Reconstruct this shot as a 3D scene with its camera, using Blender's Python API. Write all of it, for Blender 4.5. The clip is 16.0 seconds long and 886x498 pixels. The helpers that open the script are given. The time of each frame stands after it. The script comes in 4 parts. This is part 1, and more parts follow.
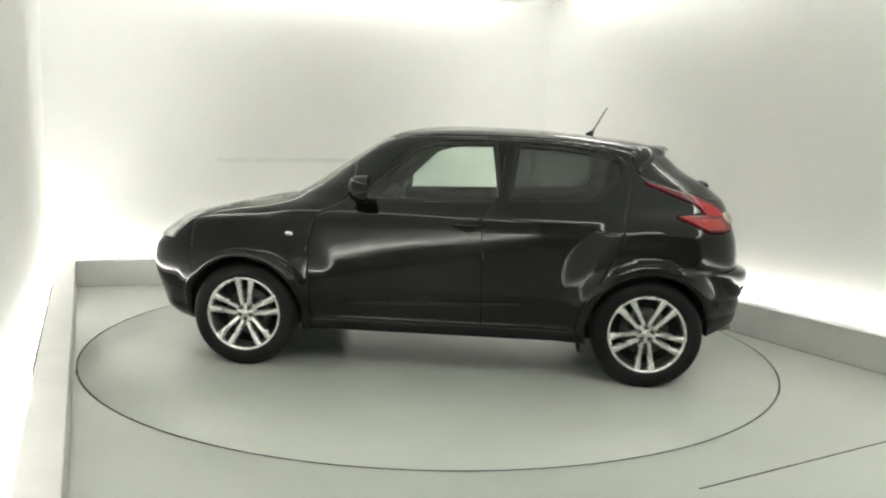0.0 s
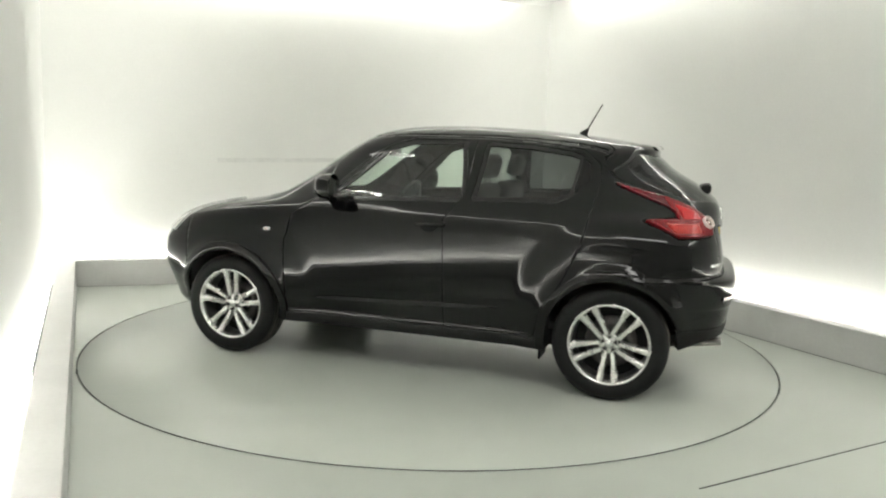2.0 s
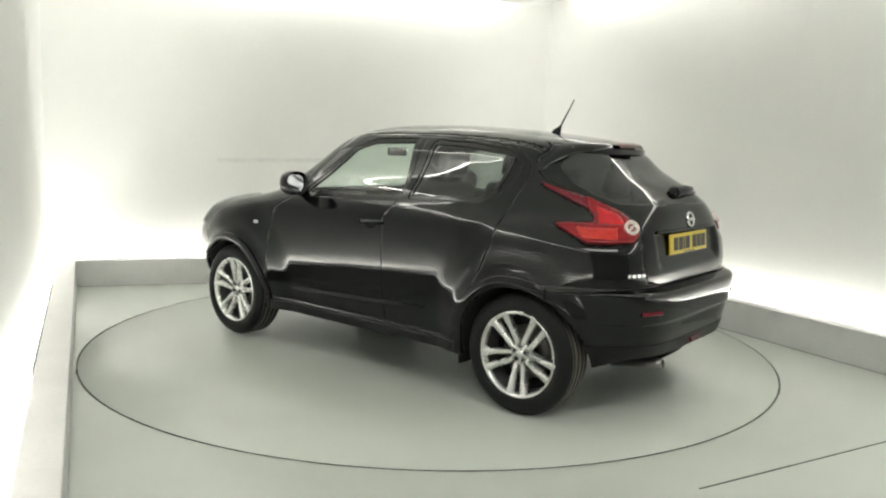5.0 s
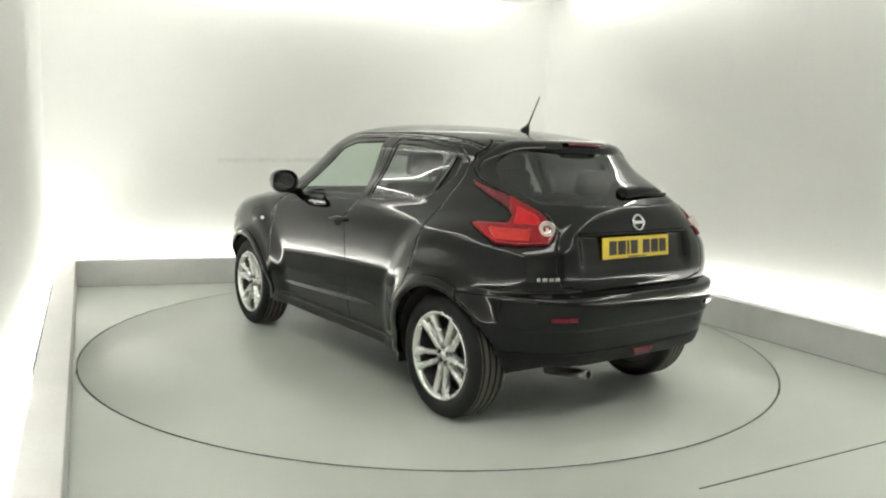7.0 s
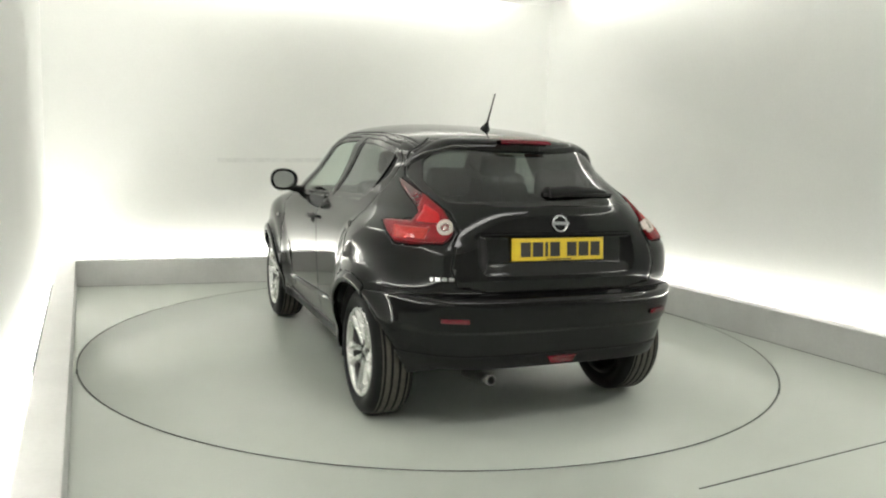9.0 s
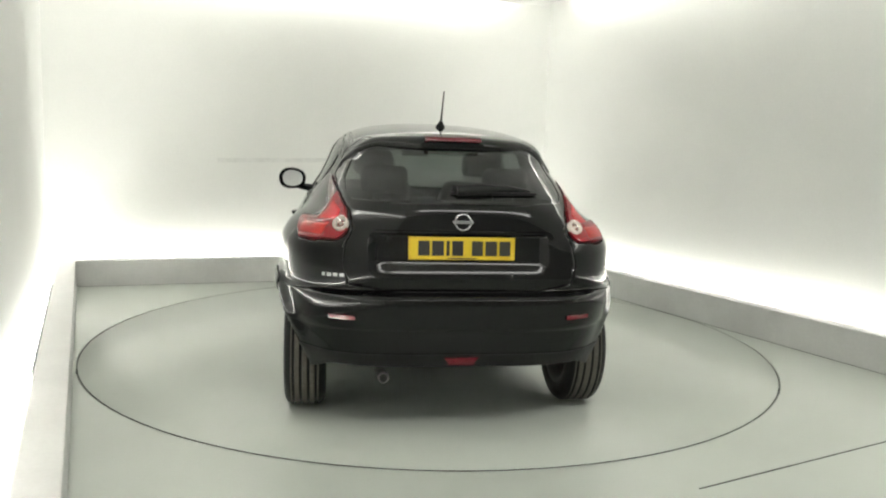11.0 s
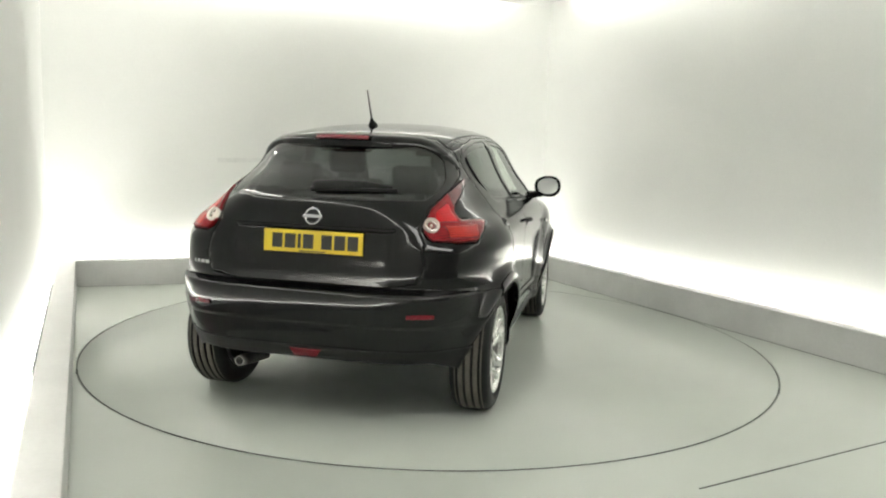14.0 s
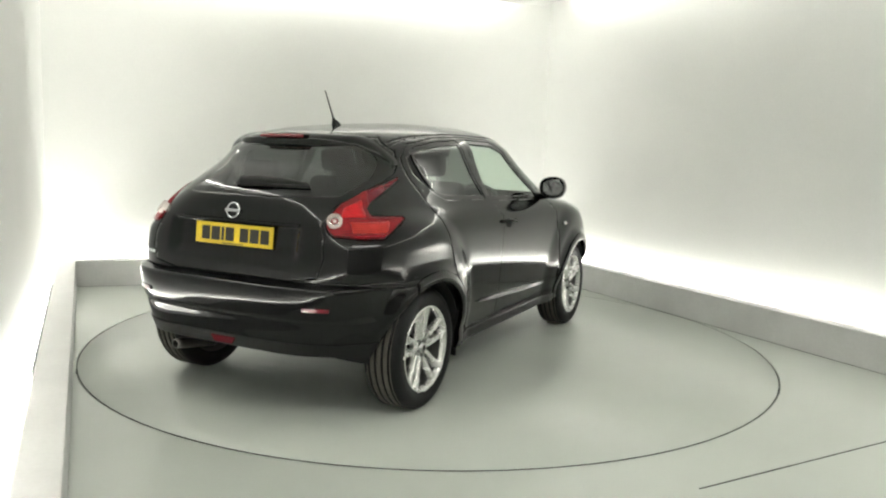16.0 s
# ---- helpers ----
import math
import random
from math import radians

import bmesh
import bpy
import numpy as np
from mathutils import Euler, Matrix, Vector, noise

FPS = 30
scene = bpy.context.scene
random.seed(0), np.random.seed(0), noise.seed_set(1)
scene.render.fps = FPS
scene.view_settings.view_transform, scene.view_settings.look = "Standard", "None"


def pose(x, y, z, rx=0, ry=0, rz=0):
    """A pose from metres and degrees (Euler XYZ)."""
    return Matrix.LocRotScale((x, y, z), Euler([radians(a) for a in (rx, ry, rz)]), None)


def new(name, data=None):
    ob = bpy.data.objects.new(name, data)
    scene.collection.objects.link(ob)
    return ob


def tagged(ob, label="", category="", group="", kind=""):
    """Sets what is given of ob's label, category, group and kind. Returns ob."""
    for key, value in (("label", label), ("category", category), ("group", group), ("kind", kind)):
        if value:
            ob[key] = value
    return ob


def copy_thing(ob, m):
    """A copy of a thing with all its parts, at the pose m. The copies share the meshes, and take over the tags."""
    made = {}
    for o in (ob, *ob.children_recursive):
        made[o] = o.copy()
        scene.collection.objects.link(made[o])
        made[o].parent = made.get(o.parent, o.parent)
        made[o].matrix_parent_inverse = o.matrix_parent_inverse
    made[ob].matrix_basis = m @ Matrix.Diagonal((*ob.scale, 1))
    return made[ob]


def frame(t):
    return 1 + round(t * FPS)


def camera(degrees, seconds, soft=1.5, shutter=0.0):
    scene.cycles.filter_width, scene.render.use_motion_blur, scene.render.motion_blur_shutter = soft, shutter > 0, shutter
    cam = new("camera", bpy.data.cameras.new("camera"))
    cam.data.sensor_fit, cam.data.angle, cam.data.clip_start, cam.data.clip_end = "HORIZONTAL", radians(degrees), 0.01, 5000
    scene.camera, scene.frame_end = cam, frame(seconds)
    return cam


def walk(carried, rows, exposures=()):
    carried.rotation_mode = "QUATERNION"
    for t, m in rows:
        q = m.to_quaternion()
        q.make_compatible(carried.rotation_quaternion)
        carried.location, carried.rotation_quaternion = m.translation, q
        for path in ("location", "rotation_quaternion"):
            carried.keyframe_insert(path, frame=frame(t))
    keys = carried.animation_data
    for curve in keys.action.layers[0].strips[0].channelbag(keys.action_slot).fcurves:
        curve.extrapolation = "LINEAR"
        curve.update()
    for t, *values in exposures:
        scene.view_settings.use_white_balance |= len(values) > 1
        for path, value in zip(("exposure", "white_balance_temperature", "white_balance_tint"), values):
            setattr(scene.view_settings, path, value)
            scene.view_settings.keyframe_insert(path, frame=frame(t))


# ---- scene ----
cam = camera(60.17, 16.0, soft=2.2)
EYE = Vector((0.0, -5.671, 1.4158))
YAW, PITCH, ROLL = 0.698, 7.406, 1.811
CAM_POSE = Matrix.Translation(EYE) @ pose(0, 0, 0, 0, 0, -YAW) @ pose(0, 0, 0, 90 - PITCH, 0, 0) @ pose(0, 0, 0, 0, 0, ROLL)
walk(cam, [(0.0, CAM_POSE), (16.0, CAM_POSE)])

# ---- world and exposure ----
world = bpy.data.worlds.new("world")
scene.world = world
world.use_nodes = True
world.node_tree.nodes["Background"].inputs[0].default_value = (0.8, 0.82, 0.78, 1)
world.node_tree.nodes["Background"].inputs[1].default_value = 0.02
scene.view_settings.exposure = 0.62
TUBE_LOW, TUBE_TOP, PANEL = 52.0, 16.0, 6.5


# ---- materials ----
def material(name, color, rough=0.5, metal=0.0, grain=0.0, scale=20.0, bump=0.0, wear=0.0, wear_scale=2.0, coat=0.0, ior=1.5):
    """A surface with fine grain and larger blotches of wear in colour and roughness."""
    m = bpy.data.materials.new(name)
    m.use_nodes = True
    nt = m.node_tree
    b = nt.nodes["Principled BSDF"]
    b.inputs["Roughness"].default_value = rough
    b.inputs["Metallic"].default_value = metal
    b.inputs["IOR"].default_value = ior
    b.inputs["Coat Weight"].default_value = coat
    b.inputs["Coat Roughness"].default_value = 0.03
    b.inputs["Base Color"].default_value = (*color, 1)
    if grain or wear or bump:
        tc = nt.nodes.new("ShaderNodeTexCoord")
        fine = nt.nodes.new("ShaderNodeTexNoise")
        fine.inputs["Scale"].default_value = scale
        fine.inputs["Detail"].default_value = 5
        big = nt.nodes.new("ShaderNodeTexNoise")
        big.inputs["Scale"].default_value = wear_scale
        big.inputs["Detail"].default_value = 3
        for n in (fine, big):
            nt.links.new(tc.outputs["Object"], n.inputs["Vector"])
        last = None
        for n, amount in ((fine, grain), (big, wear)):
            mix = nt.nodes.new("ShaderNodeMix")
            mix.data_type, mix.blend_type = "RGBA", "MULTIPLY"
            mix.inputs["Factor"].default_value = 1.0
            ramp = nt.nodes.new("ShaderNodeMapRange")
            ramp.inputs["From Min"].default_value, ramp.inputs["From Max"].default_value = 0.3, 0.7
            ramp.inputs["To Min"].default_value, ramp.inputs["To Max"].default_value = 1 - amount, 1.0
            nt.links.new(n.outputs["Fac"], ramp.inputs["Value"])
            if last is None:
                mix.inputs[6].default_value = (*color, 1)
            else:
                nt.links.new(last, mix.inputs[6])
            nt.links.new(ramp.outputs["Result"], mix.inputs[7])
            last = mix.outputs[2]
        nt.links.new(last, b.inputs["Base Color"])
        rr = nt.nodes.new("ShaderNodeMapRange")
        rr.inputs["To Min"].default_value, rr.inputs["To Max"].default_value = max(rough * (1 - wear), 0.02), min(rough * (1 + wear), 1)
        nt.links.new(big.outputs["Fac"], rr.inputs["Value"])
        nt.links.new(rr.outputs["Result"], b.inputs["Roughness"])
        if bump:
            bp = nt.nodes.new("ShaderNodeBump")
            bp.inputs["Strength"].default_value = bump
            bp.inputs["Distance"].default_value = 0.002
            nt.links.new(fine.outputs["Fac"], bp.inputs["Height"])
            nt.links.new(bp.outputs["Normal"], b.inputs["Normal"])
    return m


def glowing(name, color, strength):
    m = bpy.data.materials.new(name)
    m.use_nodes = True
    b = m.node_tree.nodes["Principled BSDF"]
    b.inputs["Base Color"].default_value = (*color, 1)
    b.inputs["Emission Color"].default_value = (*color, 1)
    b.inputs["Emission Strength"].default_value = strength
    return m


def glass(name, color, rough=0.0):
    """Thin tinted pane: clear gloss over a tinted see-through sheet."""
    m = bpy.data.materials.new(name)
    m.use_nodes = True
    nt = m.node_tree
    nt.nodes.remove(nt.nodes["Principled BSDF"])
    see = nt.nodes.new("ShaderNodeBsdfTransparent")
    see.inputs[0].default_value = (*color, 1)
    gloss = nt.nodes.new("ShaderNodeBsdfGlossy")
    gloss.inputs["Roughness"].default_value = rough
    facing = nt.nodes.new("ShaderNodeLayerWeight")
    facing.inputs["Blend"].default_value = 0.5
    power = nt.nodes.new("ShaderNodeMath")
    power.operation = "POWER"
    power.inputs[1].default_value = 5.0
    nt.links.new(facing.outputs["Facing"], power.inputs[0])
    fres = nt.nodes.new("ShaderNodeMath")
    fres.operation = "MULTIPLY_ADD"
    fres.inputs[1].default_value, fres.inputs[2].default_value = 0.90, 0.08
    nt.links.new(power.outputs[0], fres.inputs[0])
    mix = nt.nodes.new("ShaderNodeMixShader")
    nt.links.new(fres.outputs[0], mix.inputs[0])
    nt.links.new(see.outputs[0], mix.inputs[1])
    nt.links.new(gloss.outputs[0], mix.inputs[2])
    nt.links.new(mix.outputs[0], nt.nodes["Material Output"].inputs[0])
    return m


def ribbed(name, color, dark, scale):
    """Moulded lamp lens: fine upright ribs and a mottle of the reflectors behind, under a clear coat."""
    m = bpy.data.materials.new(name)
    m.use_nodes = True
    nt = m.node_tree
    b = nt.nodes["Principled BSDF"]
    b.inputs["Roughness"].default_value = 0.4
    b.inputs["IOR"].default_value = 1.2
    b.inputs["Coat Weight"].default_value = 0.6
    b.inputs["Coat Roughness"].default_value = 0.02
    tc = nt.nodes.new("ShaderNodeTexCoord")
    wave = nt.nodes.new("ShaderNodeTexWave")
    wave.wave_type, wave.bands_direction = "BANDS", "DIAGONAL"
    wave.inputs["Scale"].default_value = scale
    wave.inputs["Distortion"].default_value = 1.5
    cells = nt.nodes.new("ShaderNodeTexVoronoi")
    cells.inputs["Scale"].default_value = scale * 0.9
    both = nt.nodes.new("ShaderNodeMath")
    both.operation = "MULTIPLY"
    mix = nt.nodes.new("ShaderNodeMix")
    mix.data_type = "RGBA"
    mix.inputs[6].default_value, mix.inputs[7].default_value = (*color, 1), (*dark, 1)
    bp = nt.nodes.new("ShaderNodeBump")
    bp.inputs["Strength"].default_value, bp.inputs["Distance"].default_value = 0.35, 0.002
    for n in (wave, cells):
        nt.links.new(tc.outputs["Object"], n.inputs["Vector"])
    nt.links.new(wave.outputs["Fac"], both.inputs[0])
    nt.links.new(cells.outputs["Distance"], both.inputs[1])
    nt.links.new(both.outputs[0], mix.inputs["Factor"])
    nt.links.new(mix.outputs[2], b.inputs["Base Color"])
    nt.links.new(wave.outputs["Fac"], bp.inputs["Height"])
    nt.links.new(bp.outputs["Normal"], b.inputs["Normal"])
    return m


WALL = material("wall_paint", (0.79, 0.795, 0.775), 0.6, grain=0.03, scale=60, bump=0.08, wear=0.05, wear_scale=0.8)
# grey of the unseen south wall, chosen to dim reflections in the car
UNSEEN_GREY = material("unseen_wall_grey", (0.40, 0.405, 0.39), 0.55, grain=0.08, scale=40, wear=0.15, wear_scale=1.2)
CEILING = material("ceiling_paint", (0.80, 0.805, 0.785), 0.7, grain=0.03, scale=60, wear=0.04, wear_scale=0.8)
KERB = material("kerb_paint", (0.66, 0.655, 0.645), 0.45, grain=0.06, scale=50, bump=0.1, wear=0.12, wear_scale=3)
FLOOR = material("floor_paint", (0.475, 0.505, 0.46), 0.29, grain=0.04, scale=90, wear=0.10, wear_scale=1.1)
LINE_PAINT = material("grey_line_paint", (0.755, 0.76, 0.745), 0.6, grain=0.12, scale=30, wear=0.1, wear_scale=4)
GAP = material("dark_gap", (0.015, 0.015, 0.014), 0.8, grain=0.2)
LOW_GLOW = glowing("low_tube_glow", (1.0, 0.99, 0.92), TUBE_LOW)
CEIL_GLOW = glowing("ceiling_panel_glow", (1.0, 0.99, 0.94), PANEL)
TOP_GLOW = glowing("top_tube_glow", (1.0, 0.99, 0.92), TUBE_TOP)


# ---- mesh helpers ----
def part(name, bm, mat, parent=None, label="", smooth=None):
    """One mesh object from a bmesh, under its thing. smooth: the angle in degrees below which edges are soft."""
    me = bpy.data.meshes.new(name)
    if smooth is not None:
        for f in bm.faces:
            f.smooth = True
        for e in bm.edges:
            if len(e.link_faces) == 2 and e.calc_face_angle(0) > radians(smooth):
                e.smooth = False
    bm.to_mesh(me)
    bm.free()
    for m in mat if isinstance(mat, (list, tuple)) else [mat]:
        me.materials.append(m)
    ob = new(name, me)
    if parent:
        ob.parent = parent
    return tagged(ob, label)


def empty(name, m=Matrix()):
    ob = new(name)
    ob.empty_display_size = 0.1
    ob.matrix_basis = m
    return ob


def add_box(bm, lo, hi, m=Matrix(), bevel=0.0):
    made = bmesh.ops.create_cube(bm, size=1)["verts"]
    for v in made:
        v.co = m @ Vector([lo[i] + (hi[i] - lo[i]) * (v.co[i] + 0.5) for i in range(3)])
    if bevel:
        bmesh.ops.bevel(bm, geom=list({e for v in made for e in v.link_edges}), offset=bevel, segments=2, affect="EDGES", profile=0.5)
    return bm


def box(lo, hi, m=Matrix(), bevel=0.0):
    return add_box(bmesh.new(), lo, hi, m, bevel)


def spun(profile, steps=48, m=Matrix(), bm=None, closed=False):
    """Turns a profile of (radius, height) about the y axis of the wheel or the z axis given by m."""
    bm = bm or bmesh.new()
    rings = []
    for r, h in profile:
        rings.append([bm.verts.new(m @ Vector((r * math.cos(a), r * math.sin(a), h))) for a in np.linspace(0, 2 * math.pi, steps, endpoint=False)])
    pairs = list(zip(rings, rings[1:])) + ([(rings[-1], rings[0])] if closed else [])
    for a, b in pairs:
        for i in range(steps):
            bm.faces.new((a[i], a[(i + 1) % steps], b[(i + 1) % steps], b[i]))
    return bm


def prism(points, z0, z1, m=Matrix(), bm=None, bevel=0.0):
    """A flat outline (x, y) raised from z0 to z1."""
    bm = bm or bmesh.new()
    lo = [bm.verts.new(m @ Vector((x, y, z0))) for x, y in points]
    hi = [bm.verts.new(m @ Vector((x, y, z1))) for x, y in points]
    n = len(points)
    faces = [bm.faces.new(lo[::-1]), bm.faces.new(hi)]
    for i in range(n):
        faces.append(bm.faces.new((lo[i], lo[(i + 1) % n], hi[(i + 1) % n], hi[i])))
    if bevel:
        bmesh.ops.bevel(bm, geom=list(faces[1].edges), offset=bevel, segments=2, affect="EDGES", profile=0.5)
    return bm


def tube(points, radius, sides=10, bm=None):
    """A round bar along a line of points."""
    bm = bm or bmesh.new()
    pts = [Vector(p) for p in points]
    rings = []
    for i, p in enumerate(pts):
        d = (pts[min(i + 1, len(pts) - 1)] - pts[max(i - 1, 0)]).normalized()
        side = d.cross(Vector((0.13, 0.31, 0.94))).normalized()
        up = side.cross(d)
        r = radius[i] if isinstance(radius, (list, tuple)) else radius
        rings.append([bm.verts.new(p + r * (math.cos(a) * side + math.sin(a) * up)) for a in np.linspace(0, 2 * math.pi, sides, endpoint=False)])
    for a, b in zip(rings, rings[1:]):
        for i in range(sides):
            bm.faces.new((a[i], a[(i + 1) % sides], b[(i + 1) % sides], b[i]))
    bm.faces.new(rings[0][::-1])
    bm.faces.new(rings[-1])
    bmesh.ops.recalc_face_normals(bm, faces=bm.faces[:])
    return bm


# ---- the room: a drive-through bay round a turntable ----
# each side: unit normal (outwards) and the distance of the kerb's inner face from the turntable's middle
SIDES = {"west": ((-0.910, -0.4147), 2.448), "north": ((-0.324, 0.946), 2.61), "east": ((0.8934, 0.4493), 2.445), "south": ((0.324, -0.946), 6.25)}
KERB_TOP, KERB_WIDE, SLOT = 0.255, 0.16, 0.09
WALL_BACK = KERB_WIDE + SLOT
CEIL = 3.04


def meet(a, b, da, db):
    """Where two sides meet, each set back by its own distance."""
    (ax, ay), ra = SIDES[a]
    (bx, by), rb = SIDES[b]
    det = ax * by - ay * bx
    p, q = ra + da, rb + db
    return Vector(((p * by - ay * q) / det, (ax * q - p * bx) / det))


ORDER = ["west", "north", "east", "south"]


def ends(side, d):
    """The corners of one side's line, set back by d."""
    i = ORDER.index(side)
    return meet(ORDER[i - 1], side, d, d), meet(side, ORDER[(i + 1) % 4], d, d)


def strip(side, d0, d1, z0, z1, bevel=0.0):
    """A mitred bar along one side between two set-backs and two heights."""
    a0, b0 = ends(side, d0)
    a1, b1 = ends(side, d1)
    bm = bmesh.new()
    return prism([tuple(p) for p in (a0, a1, b1, b0)], z0, z1, bm=bm, bevel=bevel)


def build_room():
    for side in ORDER:
        bm = strip(side, WALL_BACK, WALL_BACK + 0.15, -0.1, CEIL + 0.35)
        # unseen wall behind the camera, kept grey and unlit to darken car reflections
        if side == "south":
            tagged(part("wall_south", bm, UNSEEN_GREY), "plain unseen wall, added in grey to darken the car's reflections", "wall", kind="structure")
            continue
        tagged(part("wall_" + side, bm, WALL), "smooth white painted wall lit from coves above and below", "wall", kind="structure")
        bm = strip(side, 0.0, KERB_WIDE, -0.05, KERB_TOP, bevel=0.006)
        tagged(part("kerb_" + side, bm, KERB), "low grey-white painted kerb wall round the bay", "kerb", kind="structure")
    outer = [tuple(meet(ORDER[i - 1], ORDER[i], WALL_BACK + 0.15, WALL_BACK + 0.15)) for i in range(4)]
    # floor with a round hole for the turntable
    bm = bmesh.new()
    n = 192
    ring = [(2.4365 * math.cos(a), 2.4365 * math.sin(a)) for a in np.linspace(0, 2 * math.pi, n, endpoint=False)]
    out = []
    for x, y in ring:
        k = min(((SIDES[s][1] + WALL_BACK + 0.05) / max(1e-6, (SIDES[s][0][0] * x + SIDES[s][0][1] * y) / 2.44)) for s in ORDER if SIDES[s][0][0] * x + SIDES[s][0][1] * y > 0.02)
        out.append((x / 2.44 * k, y / 2.44 * k))
    inner = [bm.verts.new((x, y, 0)) for x, y in ring]
    lip = [bm.verts.new((x, y, -0.05)) for x, y in ring]
    outer_v = [bm.verts.new((x, y, 0)) for x, y in out]
    for i in range(n):
        j = (i + 1) % n
        bm.faces.new((inner[i], outer_v[i], outer_v[j], inner[j]))
        bm.faces.new((inner[j], lip[j], lip[i], inner[i]))
    tagged(part("floor", bm, FLOOR), "grey-green painted floor with a soft sheen", "floor", kind="structure")
    bm = prism(outer, -0.25, -0.1)
    tagged(part("ground", bm, GAP), "dark pit under the turntable", "pit", kind="structure")
    # lowered ceiling with a lit slot all round it
    low = [tuple(meet(ORDER[i - 1], ORDER[i], -0.02, -0.02)) for i in range(4)]
    bm = prism(low, CEIL, CEIL + 0.08)
    add = prism(outer, CEIL + 0.35, CEIL + 0.45, bm=bm)
    tagged(part("ceiling", add, CEILING), "white lowered ceiling with a lit slot round its edge", "ceiling", kind="structure")
    # joint between two floor sheets, and the dark edge of the slot behind one kerb
    a, b = Vector((1.175, -2.545, 0)), Vector((3.35, -1.395, 0))
    way = (b - a).normalized()
    turn = Matrix.Translation(a) @ pose(0, 0, 0, 0, 0, math.degrees(math.atan2(way.y, way.x)))
    tagged(part("floor_joint", box((0, -0.004, -0.002), ((b - a).length, 0.004, 0.0015), turn), GAP), "thin dark joint in the floor paint", "floor joint", kind="structure")
    a, b = Vector((-3.02, 0.345)), Vector((-1.96, -2.0))
    way = (b - a).normalized()
    turn = Matrix.Translation((a.x, a.y, KERB_TOP)) @ pose(0, 0, 0, 0, 0, math.degrees(math.atan2(way.y, way.x)))
    tagged(part("kerb_edge", box((0, -0.004, -0.01), ((b - a).length, 0.004, 0.002), turn), GAP), "thin dark edge strip along the kerb top", "kerb edge", kind="structure")
    # thin strip on the north wall, slightly darker than the paint around it
    a, b = Vector((-2.247, 2.252)), Vector((-0.935, 2.701))
    way = (b - a).normalized()
    turn = Matrix.Translation((a.x, a.y, 1.235)) @ pose(0, 0, 0, 0, -1.4, math.degrees(math.atan2(way.y, way.x)))
    tagged(part("wall_line", box((0, -0.0015, -0.022), ((b - a).length, 0.001, 0.022), turn), LINE_PAINT), "faint grey line on the white wall", "scuff", kind="structure")
    # lit ceiling panel over the south end
    m = pose(1.36, -3.97, 0, 0, 0, 18.9)
    fit = part("ceiling_light", box((-1.25, -0.35, CEIL - 0.05), (1.25, 0.35, CEIL - 0.001), m, 0.01), CEILING)
    tagged(fit, "flat white lit ceiling panel over the south end", "ceiling light")
    part("diffuser", box((-1.2, -0.3, CEIL - 0.058), (1.2, 0.3, CEIL - 0.051), m), CEIL_GLOW, fit, "glowing white diffuser")
    # dark joint where the kerbs meet the floor
    for side, w in (("east", 0.006), ("north", 0.003)):
        tagged(part("kerb_joint_" + side, strip(side, -w, 0.001, -0.004, 0.002), GAP), "thin dark joint at the kerb's foot", "kerb joint", kind="structure")
    # light tubes
    for side in ORDER[:3]:
        for z, d, mat, r, cut in ((0.205, KERB_WIDE + SLOT * 0.5, LOW_GLOW, 0.016, 0.12), (CEIL + 0.10, WALL_BACK - 0.12, TOP_GLOW, 0.018, 0.45)):
            a, b = ends(side, d)
            a, b = Vector((*a, z)), Vector((*b, z))
            way = (b - a).normalized()
            ob = part("light_tube", tube([a + way * cut + (b - a - way * 2 * cut) * k / 12 for k in range(13)], r, 8), mat, smooth=40)
            tagged(ob, "white fluorescent tube hidden in a cove", "light tube", "cove light tubes")


build_room()


def build_turntable():
    bm = spun([(0.0005, 0.0), (1.2, 0.0), (2.426, 0.0), (2.429, -0.003), (2.429, -0.1), (0.0005, -0.1)], 192)
    ob = tagged(part("turntable", bm, FLOOR, smooth=30), "round grey-green painted turntable flush with the floor", "turntable")
    part("edge_seal", spun([(2.4245, 0.0012), (2.4285, 0.0012), (2.4288, -0.003), (2.4245, -0.003)], 192, closed=True), GAP, ob, "thin dark edge seal")
    return ob


turntable = build_turntable()

# ---- the car: x forwards, y to its left, z up, origin on the ground midway between the axles ----
AXLE, TYRE_R, TRACK = 1.265, 0.334, 0.7625
REAR_X = [(0.2, -1.77), (0.26, -1.83), (0.33, -1.868), (0.39, -1.897), (0.45, -1.908), (0.5, -1.917), (0.545, -1.921), (0.563, -1.931), (0.58, -1.935), (0.66, -1.946), (0.70, -1.945), (0.718, -1.932), (0.732, -1.885), (0.742, -1.860), (0.8, -1.862), (0.9, -1.852), (1, -1.837), (1.07, -1.829), (1.12, -1.818), (1.16, -1.792), (1.24, -1.69), (1.33, -1.538), (1.42, -1.428), (1.455, -1.371), (1.4818, -1.338), (1.5187, -1.157), (1.5579, -0.765), (1.5775, -0.423), (1.584, -0.201)]
FRONT_X = [(0.2, 1.811), (0.26, 1.933), (0.33, 1.989), (0.45, 2.004), (0.6, 2.028), (0.72, 2.001), (0.8, 1.938), (0.88, 1.832), (0.93, 1.753), (0.97, 1.635), (1.01, 1.464), (1.05, 1.22), (1.09, 1.068), (1.16, 0.937), (1.26, 0.795), (1.4, 0.596), (1.5035, 0.424), (1.5524, 0.257), (1.5775, 0.058), (1.584, -0.095)]
